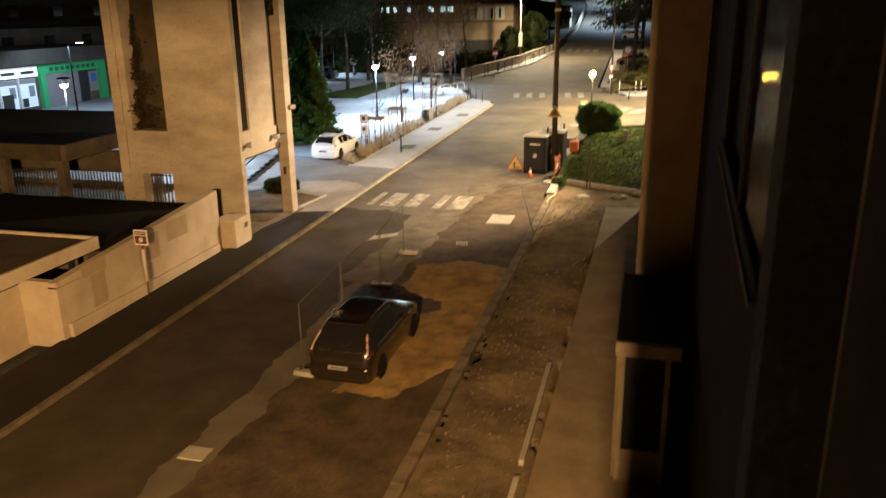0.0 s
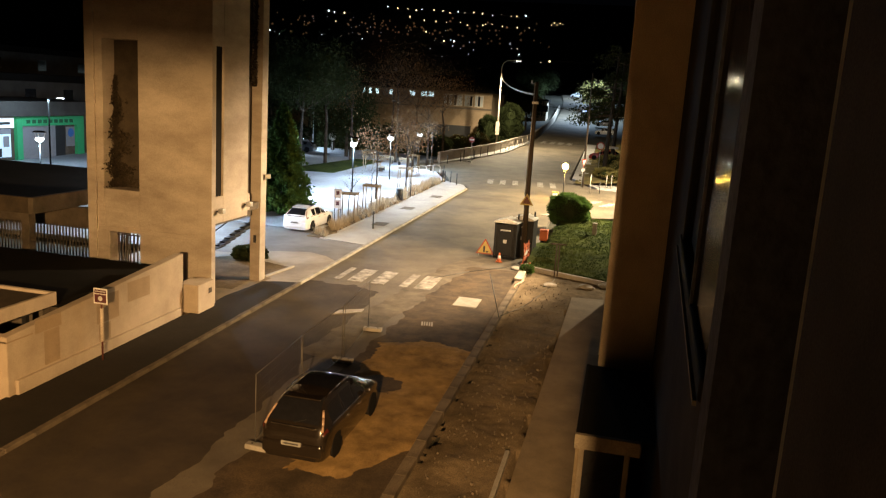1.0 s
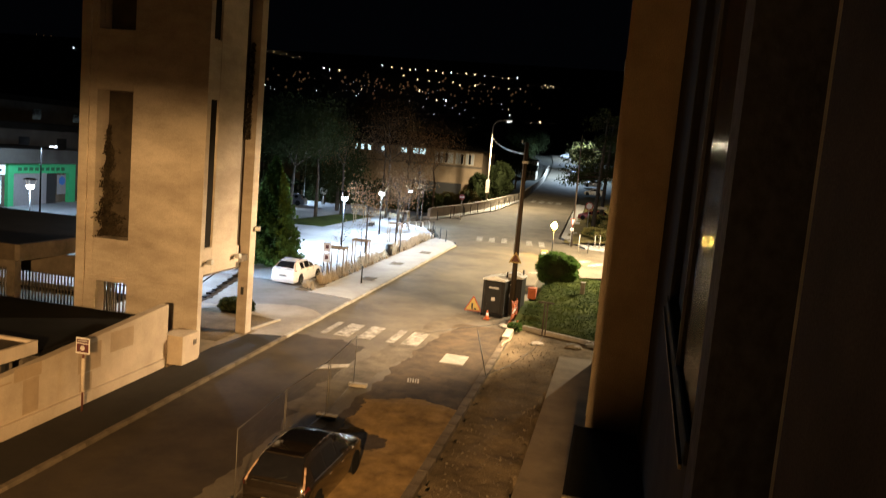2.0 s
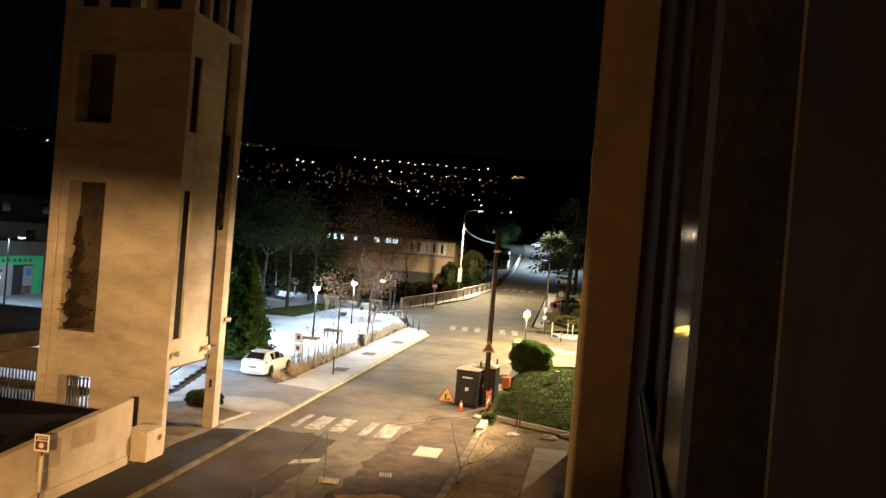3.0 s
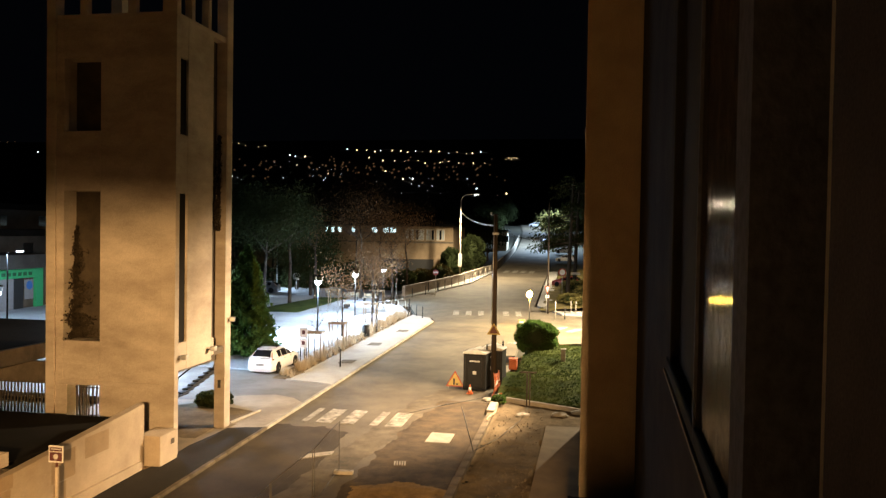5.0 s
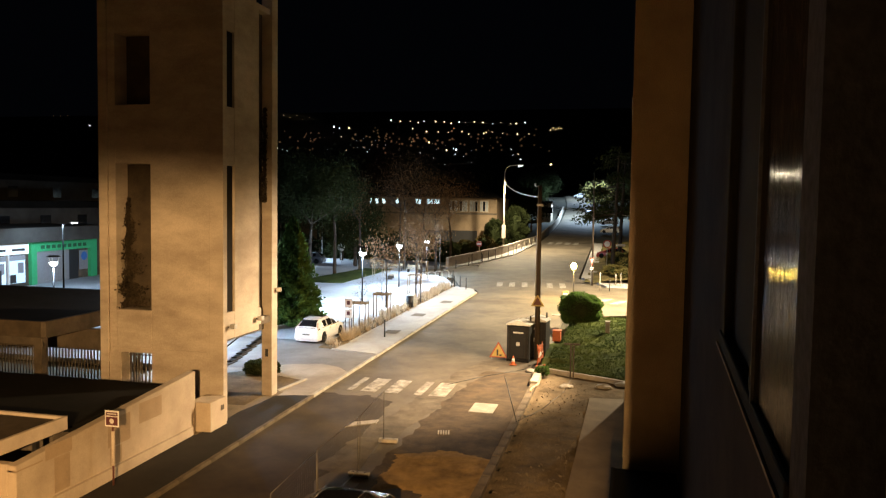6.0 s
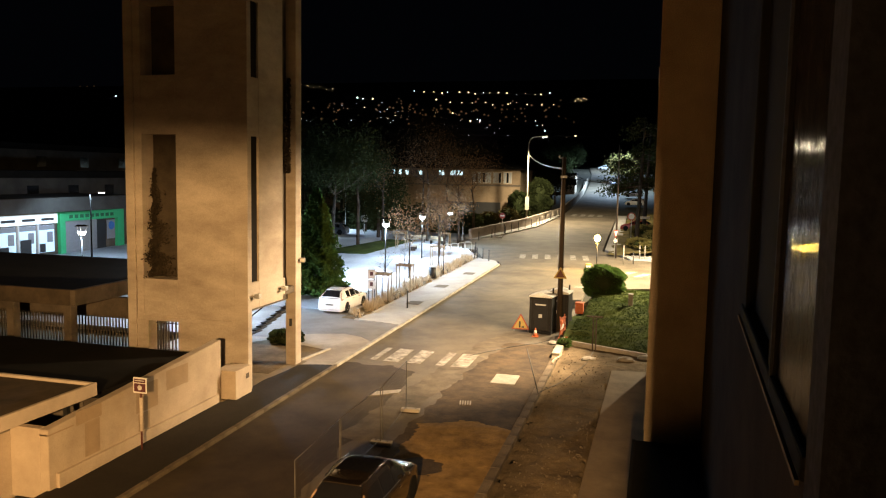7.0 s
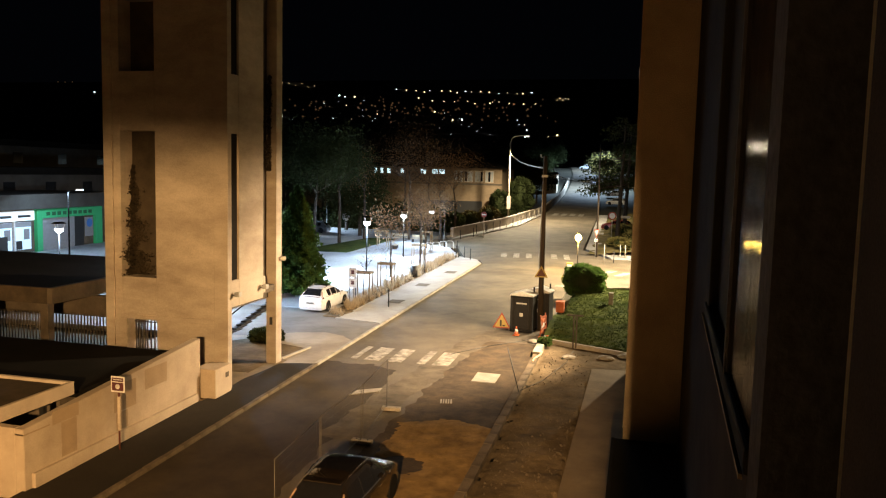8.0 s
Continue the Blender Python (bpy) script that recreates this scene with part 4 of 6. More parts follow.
def triangle(x, y, z, r, depth, down=False):
    s = -1 if down else 1
    pts = [(x + r * math.sin(a), z + s * r * math.cos(a)) for a in (0, 2 * math.pi / 3, 4 * math.pi / 3)]
    bm = bmesh.new()
    f = [bm.verts.new((a, y - depth / 2, b)) for a, b in pts]
    k = [bm.verts.new((a, y + depth / 2, b)) for a, b in pts]
    bm.faces.new(f)
    bm.faces.new(k[::-1])
    for i in range(3):
        bm.faces.new((f[i], f[(i + 1) % 3], k[(i + 1) % 3], k[i]))
    bmesh.ops.recalc_face_normals(bm, faces=bm.faces[:])
    return bm


# parking sign before the wall
s = empty("parking_sign", pose(-15.75, 21.1, g(21.1) + 0.1), "small maroon and white sign on a pale sleeved post", "sign")
part("post", tube((0, 0, 0), (0, 0, 2.1), 0.03), RUSTY, s)
part("sleeve", tube((0, 0, 0.65), (0, 0, 1.75), 0.055), WHITE_WALL, s, "pale sleeve on the post")
part("panel", block(-0.25, 0.25, -0.05, -0.03, 1.9, 2.42, 0.01), WHITE_PAINT, s)
part("panel_field", block(-0.21, 0.21, -0.056, -0.05, 1.95, 2.22), SIGN_DARK, s, "maroon lower field")
part("panel_field", block(-0.21, 0.21, -0.056, -0.05, 2.25, 2.37), SIGN_DARK, s)
part("panel_bar", block(-0.17, 0.17, -0.06, -0.056, 2.3, 2.33), BAR_PALE, s)
part("panel_mark", disc(0.0, -0.058, 2.085, 0.08, 0.008), BAR_PALE, s)

# the timber pole, its danger plate and its wires
pole = empty("utility_pole", pose(-5.1, 44.4, g(44.4)), "tall dark timber utility pole with wires", "utility pole")
part("shaft", tube((0, 0, 0), (0, 0, 9.95), 0.17, 0.1, 14), WOOD_POLE, pole)
# Pale tube added for the lamplight on the pole's upper left side.
part("lit_side_strip", tube((-0.13, -0.09, 3.6), (-0.09, -0.07, 9.95), 0.035), GALVANISED, pole, "pale strip for the pole's lit upper-left side")
part("insulator", tube((-0.28, 0, 9.9), (-0.28, 0, 10.05), 0.05), WHITE_PAINT, pole)
part("cross_arm", tube((-0.3, 0, 9.88), (0.1, 0, 9.88), 0.03), GALVANISED, pole)
part("bracket", block(-0.18, 0.18, -0.14, 0.14, 8.75, 8.9, 0.02), GALVANISED, pole)
part("danger_plate", triangle(0, -0.2, 3.28, 0.45, 0.02), YELLOW, pole, "triangular warning plate, dull yellow")
part("danger_field", triangle(0, -0.215, 3.28, 0.3, 0.01), RUSTY, pole)


def wire(a, b, sag, r, label, material):
    pts = []
    for k in range(17):
        t = k / 16
        p = Vector(a).lerp(Vector(b), t)
        p.z -= sag * 4 * t * (1 - t)
        pts.append(p)
    return tagged(part("overhead_wire", bent(pts, r, 6), material), label, "wire", "overhead wires")


top = g(44.4) + 9.3
wire((-5.15, 44.4, top - 0.02), (-21.0, 131.0, 12.95), 0.45, 0.06, "thick pale overhead cable sagging between poles", WHITE_PAINT)
wire((-5.1, 44.4, top - 0.1), (-3.6, 82.0, 9.4), 0.6, 0.013, "thin dark overhead wire", RUBBER)
wire((-5.1, 44.4, top - 0.5), (8.0, 70.0, 9.0), 0.5, 0.013, "thin dark overhead wire", RUBBER)


# portable cabins
def cabin(x, y, turn, label, w=1.3):
    ob = empty("portable_toilet", pose(x, y, g(y) + 0.02, 0, 0, turn), label, "portable toilet", "portable toilets")
    part("base", block(-w / 2, w / 2, -0.57, 0.57, 0.0, 0.14, 0.02), RUBBER, ob)
    part("shell", block(-w / 2 + 0.03, w / 2 - 0.03, -0.52, 0.55, 0.14, 2.05, 0.04), CABIN, ob)
    part("door", block(-0.4, 0.4, -0.55, -0.515, 0.2, 1.95, 0.015), CABIN, ob)
    for s in (-1, 1):
        part("corner_post", block(s * (w / 2 - 0.05) - 0.05, s * (w / 2 - 0.05) + 0.05, -0.56, -0.46, 0.14, 2.05, 0.02), CABIN, ob)
    bm = bmesh.new()
    v = [bm.verts.new(c) for c in ((-w / 2 - 0.03, -0.6, 2.05), (w / 2 + 0.03, -0.6, 2.05), (w / 2 + 0.03, 0.6, 2.05), (-w / 2 - 0.03, 0.6, 2.05), (-w / 2 - 0.03, -0.6, 2.12), (w / 2 + 0.03, -0.6, 2.12), (w / 2 + 0.03, 0.6, 2.12), (-w / 2 - 0.03, 0.6, 2.12), (0, -0.6, 2.34), (0, 0.6, 2.34))]
    for f in ((0, 3, 2, 1), (0, 1, 5, 8, 4), (2, 3, 7, 9, 6), (1, 2, 6, 5), (3, 0, 4, 7), (4, 8, 9, 7), (8, 5, 6, 9)):
        bm.faces.new([v[k] for k in f])
    bmesh.ops.recalc_face_normals(bm, faces=bm.faces[:])
    bmesh.ops.bevel(bm, geom=bm.edges[:], offset=0.02, segments=2, affect="EDGES")
    part("roof", bm, CABIN_ROOF, ob, "pale translucent gabled roof")
    part("lettering_bar", block(-0.3, 0.3, -0.556, -0.549, 1.6, 1.68), BAR_PALE, ob)
    part("lettering_bar", block(-0.1, 0.1, -0.556, -0.549, 0.9, 1.1), BAR_PALE, ob)
    part("vent_pipe", tube((w / 2 - 0.2, 0.4, 2.05), (w / 2 - 0.2, 0.4, 2.5), 0.05), CABIN, ob)
    return ob


cabin(-5.95, 43.7, -8, "dark grey portable toilet with pale gabled roof")
cabin(-5.2, 45.3, -8, "dark grey portable toilet beside the timber pole", 1.3)

s = empty("roadworks_sign", pose(-7.15, 43.3, g(43.3) + 0.05), "yellow triangular roadworks sign standing on the road", "sign")
part("panel", triangle(0, 0, 0.42, 0.6, 0.02), SIGN_RED, s)
part("panel_field", triangle(0, -0.014, 0.42, 0.48, 0.01), YELLOW, s, "yellow field")
part("symbol", prism([(-0.1, -0.024), (0.0, -0.024), (0.0, -0.019), (-0.1, -0.019)], 0.22, 0.58, False), BAR_DARK, s)
part("symbol", block(0.06, 0.2, -0.024, -0.019, 0.22, 0.3, 0.0), BAR_DARK, s)
part("leg", tube((-0.4, 0.02, 0.12), (-0.4, 0.3, -0.04), 0.015), GALVANISED, s)
part("leg", tube((0.4, 0.02, 0.12), (0.4, 0.3, -0.04), 0.015), GALVANISED, s)


def cone(x, y, lean=0):
    ob = empty("traffic_cone", pose(x, y, g(y) + 0.03, 0, lean, 0), "orange and white traffic cone beside the cabins", "traffic cone", "traffic cones")
    part("foot", block(-0.18, 0.18, -0.18, 0.18, 0, 0.04, 0.01), ORANGE, ob)
    part("lower_band", tube((0, 0, 0.04), (0, 0, 0.2), 0.13, 0.095, 16), ORANGE, ob)
    part("white_band", tube((0, 0, 0.2), (0, 0, 0.36), 0.095, 0.06, 16), WHITE_PAINT, ob, "white reflective band")
    part("tip", tube((0, 0, 0.36), (0, 0, 0.5), 0.06, 0.03, 16), ORANGE, ob)


cone(-6.15, 42.3)
cone(-4.75, 41.7, 60)


def barrier(x, y, turn, lean, h, label):
    ob = empty("site_barrier", pose(x, y, g(y) + 0.15, lean, 0, turn), label, "barrier", "orange site barriers")
    part("post", tube((-0.45, 0, 0), (-0.45, 0, h), 0.03), ORANGE, ob)
    part("post", tube((0.45, 0, 0), (0.45, 0, h), 0.03), ORANGE, ob)
    for k in range(3):
        part("board", block(-0.48, 0.48, -0.012, 0.012, 0.12 + 0.3 * k, 0.3 + 0.3 * k, 0.005), (ORANGE, WHITE_PAINT, ORANGE)[k], ob)


barrier(-4.75, 42.3, 86, 8, 1.05, "orange and white plastic barrier leaning by the kerb")
barrier(-4.7, 43.2, 80, -6, 1.0, "orange and white plastic barrier beside the pole")
s = empty("orange_bin", pose(-4.35, 48.6, g(48.6) + 0.3), "orange plastic container behind the cabins", "container")
part("tub", block(-0.25, 0.25, -0.3, 0.3, 0, 0.62, 0.06), ORANGE, s)
part("lid", block(-0.27, 0.27, -0.32, 0.32, 0.63, 0.69, 0.02), ORANGE, s)

# hose along the kerb, leaning stake, cross stake, cables
pts = [(-4.35 + 0.12 * math.sin(k * 0.8), 41.2 - 0.33 * k, g(41.2 - 0.33 * k) + 0.2 - 0.003 * k) for k in range(16)]
tagged(part("hose", bent(pts, 0.04), HOSE), "pale flexible duct lying along the kerb", "hose")
tagged(part("leaning_stake", tube((-4.35, 31.2, g(31.2) + 0.15), (-5.15, 33.0, g(33) + 1.55), 0.02), DARK_METAL), "thin dark stake leaning over the kerb", "stake")
tagged(part("loose_cable", bent([(-4.3, 31.3, 0.62), (-3.6, 33.5, 0.56), (-2.9, 37.0, 0.6), (-2.75, 39.5, 0.68)], 0.012, 6), DARK_METAL), "dark cable lying over the earth", "cable")
tagged(part("loose_cable", bent([(-8.6, 37.0, 0.53), (-7.2, 39.2, 0.56), (-5.6, 41.0, 0.6), (-5.0, 41.9, 0.66)], 0.015, 6), DARK_METAL), "dark cable lying over the earth", "cable")
s = empty("cross_stake", pose(-2.8, 40.15, g(40.15) + 0.05), "dark doubled stake with a short crossbar", "stake")
part("upright", block(-0.1, -0.03, -0.03, 0.03, 0, 1.75, 0.008), WOOD_POLE, s)
part("upright", block(0.05, 0.12, -0.03, 0.03, 0, 1.65, 0.008), WOOD_POLE, s)
part("crossbar", block(-0.42, 0.42, -0.03, 0.03, 1.68, 1.76, 0.008), WOOD_POLE, s)
for x, y, r in ((-2.9, 38.0, 0.25), (-1.1, 38.4, 0.3), (-0.2, 39.0, 0.3), (-5.0, 40.9, 0.22)):
    bm = bmesh.new()
    bmesh.ops.create_icosphere(bm, subdivisions=2, radius=1.0)
    for v in bm.verts:
        v.co = v.co * (1 + 0.25 * noise.noise(v.co * 1.7 + Vector((x, y, 0))))
        v.co = Vector((v.co.x * r * 1.4, v.co.y * r, max(-0.1, v.co.z) * r * 0.6))
    rock = tagged(part("rubble_lump", bm, GRANITE), "pale lump of broken concrete on the earth", "rubble", "rubble lumps")
    rock.location = (x, y, g(y) + 0.06)
s = empty("stone_post", pose(-1.3, 49.9, g(49.9) + 0.5), "pale square stone post beside the hedge", "post")
part("shaft", block(-0.14, 0.14, -0.14, 0.14, -0.4, 0.95, 0.03), GRANITE, s)
part("cap", block(-0.16, 0.16, -0.16, 0.16, 0.9, 1.0, 0.03), GRANITE, s)


def bollard(x, y, h=1.05, base=0.12, label="slim dark steel bollard on the footway", material=None):
    ob = empty("bollard", pose(x, y, g(y) + base), label, "bollard", "bollards")
    part("post", tube((0, 0, 0), (0, 0, h), 0.05, 0.045, 10), material or DARK_METAL, ob)
    part("cap", tube((0, 0, h), (0, 0, h + 0.06), 0.06, 0.03, 10), material or DARK_METAL, ob)
    return ob


for x, y in ((-15.3, 47.6), (-17.2, 63.4), (-15.4, 73.5), (-16.3, 74.9), (-16.9, 75.0), (-17.3, 75.6), (-18.2, 80.0), (-20.8, 93.0), (-20.0, 97.0), (-19.4, 103.0)):
    bollard(x, y)
for k in range(17):
    y = 101.0 + 3.0 * k
    x = float(np.interp(y, [93.5, 103.0, 118.0, 150.0], [-22.0, -19.6, -17.3, -17.0])) - 0.3
    bollard(x, y, 1.15, 0.13, "slim bollard along the far footway", (WHITE_WALL, DARK_METAL)[k % 2] if k > 3 else DARK_METAL)
bollard(-2.8, 76.0, 1.8, 0.1, "slim pale post at the far corner", GRANITE)
bollard(-1.9, 76.6, 1.1)
bollard(-1.4, 80.9, 1.3, 0.13, "slim pale post at the far corner", GRANITE)
bollard(-0.9, 81.0, 1.3, 0.13, "slim pale post at the far corner", GRANITE)

# signs at the crossing
s = empty("no_entry_sign", pose(-18.5, 96.0, g(96) + 0.1), "round red no-entry sign on a pale post", "sign")
part("post", tube((0, 0, 0), (0, 0, 3.3), 0.045), WHITE_WALL, s)
part("plate", disc(0, -0.06, 2.95, 0.36, 0.03), SIGN_RED, s)
part("bar", block(-0.27, 0.27, -0.085, -0.075, 2.87, 3.03), WHITE_PAINT, s, "white bar")
s = empty("yield_sign", pose(-3.9, 81.0, g(81) + 0.12, 0, 0, 62), "red-edged triangular yield sign with plate", "sign")
part("post", tube((0, 0, 0), (0, 0, 2.7), 0.04), GALVANISED, s)
part("plate", triangle(0, -0.06, 2.55, 0.55, 0.02, True), SIGN_RED, s)
part("plate_field", triangle(0, -0.075, 2.55, 0.36, 0.01, True), WHITE_PAINT, s)
part("small_plate", block(-0.35, 0.35, -0.07, -0.05, 1.6, 1.85, 0.0), WHITE_PAINT, s)
part("small_plate_edge", block(-0.3, 0.3, -0.078, -0.07, 1.68, 1.77, 0.0), SIGN_RED, s)
s = empty("round_sign", pose(-2.9, 100.0, g(100) + 0.5), "round red-edged prohibition sign on a post", "sign")
part("post", tube((0, 0, 0), (0, 0, 2.9), 0.045), GALVANISED, s)
part("plate", disc(0, -0.06, 2.7, 0.5, 0.03), SIGN_RED, s)
part("plate_field", disc(0, -0.08, 2.7, 0.36, 0.02), WHITE_PAINT, s)
part("arrow_board", block(0.5, 2.2, -0.06, -0.04, 2.45, 2.75, 0.0), WHITE_WALL, s)

# flashing amber signal
s = empty("traffic_signal", pose(-5.0, 71.5, g(71.5)), "traffic signal with one lit amber lamp", "traffic signal")
part("post", tube((0, 0, 0), (0, 0, 2.5), 0.05), DARK_METAL, s)
part("head", block(-0.17, 0.17, -0.02, 0.25, 2.35, 3.35, 0.04), DARK_METAL, s)
bm = bmesh.new()
bmesh.ops.create_uvsphere(bm, u_segments=16, v_segments=10, radius=0.27, matrix=Matrix.Translation((0, -0.1, 2.92)))
part("amber_lens", bm, AMBER, s, "glowing amber lens")
part("dark_lens", disc(0, -0.03, 2.52, 0.1, 0.03), BAR_DARK, s)
part("dark_lens", disc(0, -0.03, 3.22, 0.1, 0.03), BAR_DARK, s)
s = empty("beacon_box", pose(-5.6, 70.2, g(70.2)), "small yellow lit bollard box on the kerb island", "traffic bollard")
part("box", block(-0.3, 0.3, -0.15, 0.15, 0.05, 0.75, 0.04), YELLOW, s)
part("reflector", block(-0.22, 0.22, -0.17, -0.15, 0.3, 0.6, 0.01), WHITE_PAINT, s)
structure("traffic_island", prism([(-6.0, 69.5), (-4.4, 69.5), (-4.2, 72.5), (-5.6, 72.5)], -0.1, 0.1), GRANITE, "low pale traffic island", "kerb")

# far lamp column and far wall
s = empty("street_lamp", pose(-21.1, 131.2, g(131.2)), "tall pale steel lamp column with curved arm", "street lamp")
part("column", tube((0, 0, 0), (0, 0, 13.0), 0.15, 0.1, 12), WHITE_WALL, s)
part("arm", bent([(0, 0, 13.0), (0.3, 0, 13.7), (0.9, 0, 14.05), (2.4, 0, 14.2)], 0.07), GALVANISED, s)
part("head", block(2.2, 3.2, -0.2, 0.2, 14.1, 14.3, 0.06), GALVANISED, s)
part("diffuser", block(2.3, 3.1, -0.16, 0.16, 13.98, 14.1, 0.03), LAMP_HEAD, s, "bright white diffuser")
part("cabinet", block(-0.3, 0.3, -0.25, 0.2, 1.8, 4.0, 0.04), WHITE_WALL, s, "pale cabinet on the column")
pts = [(-22.2, 95.0), (-20.9, 104.0), (-19.0, 118.0), (-18.3, 134.0), (-17.4, 150.0), (-16.7, 172.0), (-16.7, 187.0), (-18.0, 215.0)]
bm = bmesh.new()
for (ax, ay), (bx, by) in zip(pts, pts[1:]):
    v = []
    for x, y in ((ax, ay), (bx, by), (bx - 0.35, by), (ax - 0.35, ay)):
        v.append((bm.verts.new((x, y, g(y) - 0.5)), bm.verts.new((x, y, g(y) + (1.3 if y < 160 else 0.95)))))
    for k in range(4):
        bm.faces.new((v[k][0], v[(k + 1) % 4][0], v[(k + 1) % 4][1], v[k][1]))
    bm.faces.new([q[1] for q in v])
bmesh.ops.recalc_face_normals(bm, faces=bm.faces[:])
structure("parapet_wall", bm, CONCRETE, "long concrete parapet wall curving up the street", "wall")
s = empty("utility_pole", pose(-4.3, 81.8, g(81.8)), "dark timber utility pole among pine branches", "utility pole")
part("shaft", tube((0.5, 0, 0), (0.45, 0, 11.6), 0.11, 0.07, 12), WOOD_POLE, s)
part("cross_arm", tube((0.1, 0, 10.5), (0.8, 0, 10.5), 0.03), DARK_METAL, s)


# ---- plants ----
def leaf_mesh(name, centres, size, material, parent, seed, label="", flat=0.0):
    """Many small leaves, one quad each, at the places given."""
    r = np.random.RandomState(seed)
    c = np.asarray(centres, float)
    n = len(c)
    a = r.normal(size=(n, 3))
    a /= np.linalg.norm(a, axis=1)[:, None]
    b = np.cross(a, r.normal(size=(n, 3)))
    b /= np.linalg.norm(b, axis=1)[:, None]
    s = size * r.uniform(0.6, 1.3, (n, 1))
    v = np.stack([c - a * s, c + b * s * 0.5, c + a * s, c - b * s * 0.5], 1).reshape(-1, 3)
    me = bpy.data.meshes.new(name)
    me.from_pydata(v.tolist(), [], np.arange(4 * n).reshape(n, 4).tolist())
    me.materials.append(material)
    ob = new(name, me)
    ob.parent = parent
    if label:
        ob["label"] = label
    return ob


def grow(bm, a, way, length, r, level, rnd, tips, up=0.15):
    """A limb that bends as it grows and carries thinner limbs."""
    p, d = Vector(a), Vector(way).normalized()
    steps = 3
    for k in range(steps):
        q = p + d * (length / steps)
        r1 = r * (1 - 0.28 * (k + 1) / steps * (1.6 if level == 0 else 1.0))
        add_tube(bm, p, q, r, r1, 7 if level == 0 else 5)
        p, r = q, r1
        d = (d + Vector((rnd.uniform(-0.22, 0.22), rnd.uniform(-0.22, 0.22), rnd.uniform(-0.05, 0.1) + up * 0.3))).normalized()
        if level < 3 and (k > 0 or level > 0):
            for j in range(3 if level == 0 else 2):
                w = (d * 0.5 + Vector((rnd.uniform(-1, 1), rnd.uniform(-1, 1), rnd.uniform(-0.1, 0.6))).normalized()).normalized()
                grow(bm, p, w, length * rnd.uniform(0.42, 0.62), r * 0.52, level + 1, rnd, tips, up)
        if level >= 2:
            tips.append(p.copy())
    tips.append(p.copy())


def tree(m, height, trunk, material, leaves, size, spread, seed, label, category="tree", group="", low=0.0):
    rnd = random.Random(seed)
    ob = empty("tree", m, label, category, group)
    bm, tips = bmesh.new(), []
    add_tube(bm, (0, 0, -0.2), (0, 0, height * 0.22), trunk, trunk * 0.85, 9)
    grow(bm, (0, 0, height * 0.22), (0.02, 0, 1), height * 0.5, trunk * 0.85, 0, rnd, tips)
    part("trunk", bm, BARK, ob)
    if leaves:
        r = np.random.RandomState(seed)
        t = np.array([tuple(p) for p in tips])
        c = t[r.randint(0, len(t), leaves)] + r.normal(size=(leaves, 3)) * spread
        c[:, 2] = np.maximum(c[:, 2] - low * height, height * 0.12)
        leaf_mesh("crown", c, size, material, ob, seed)
    return ob


def conifer(m, height, radius, count, seed, label):
    rnd = np.random.RandomState(seed)
    ob = empty("conifer", m, label, "tree")
    part("trunk", tube((0, 0, -0.2), (0, 0, height * 0.95), 0.16, 0.03), BARK, ob)
    t = rnd.uniform(0, 1, count) ** 1.3
    ang = rnd.uniform(0, 2 * np.pi, count)
    lump = 0.75 + 0.25 * np.sin(ang * 5 + t * 23) + 0.12 * np.sin(ang * 9 - t * 40)
    rad = radius * (1 - t) ** 0.75 * lump * np.sqrt(rnd.uniform(0.25, 1, count))
    c = np.stack([rad * np.cos(ang), rad * np.sin(ang), 0.35 + t * (height - 0.4)], 1)
    leaf_mesh("crown", c, 0.16, LEAF_BUSH, ob, seed)
    return ob


def bush(m, sx, sy, sz, count, size, material, seed, label, category="bush"):
    rnd = np.random.RandomState(seed)
    ob = empty("bush", m, label, category)
    d = rnd.normal(size=(count, 3))
    d /= np.linalg.norm(d, axis=1)[:, None]
    d = np.sign(d) * np.abs(d) ** 0.75
    lump = 0.92 + 0.07 * np.sin(d[:, 0] * 6 + 1) * np.sin(d[:, 1] * 7) + 0.06 * np.sin(d[:, 2] * 9 + d[:, 0] * 5)
    c = d * (lump * rnd.uniform(0.86, 1.0, count))[:, None] * np.array([sx, sy, sz])
    c[:, 2] = np.maximum(c[:, 2] + sz * 0.85, 0.03)
    leaf_mesh("leaves", c, size, material, ob, seed)
    bm = bmesh.new()
    bmesh.ops.create_icosphere(bm, subdivisions=3, radius=0.86, matrix=Matrix.Translation((0, 0, sz * 0.85)) @ Matrix.Diagonal((sx, sy, sz, 1)))
    part("core", bm, LEAF_DARK, ob)
    return ob


bush(pose(-3.3, 54.9, g(54.9) + 0.42), 1.6, 1.3, 1.22, 12000, 0.07, LEAF_BUSH, 1, "clipped rounded green hedge on the lawn", "hedge")
bush(pose(-4.3, 40.0, g(40) + 0.1), 0.4, 0.35, 0.25, 700, 0.06, LEAF_BUSH, 2, "small green weed tuft by the kerb corner", "weeds")
bush(pose(-18.2, 36.2, g(36.2) + 0.05), 0.95, 0.7, 0.42, 2500, 0.08, LEAF_DARK, 3, "low dark shrub beside the tower legs")
bush(pose(-20.3, 141.0, g(141) + 0.6), 2.4, 2.6, 3.6, 6000, 0.22, LEAF_DARK, 4, "tall dark rounded shrub behind the parapet")
bush(pose(-23.8, 139.0, g(139) - 1.2), 2.2, 2.4, 3.3, 5000, 0.22, LEAF_DARK, 5, "tall dark rounded shrub behind the parapet")
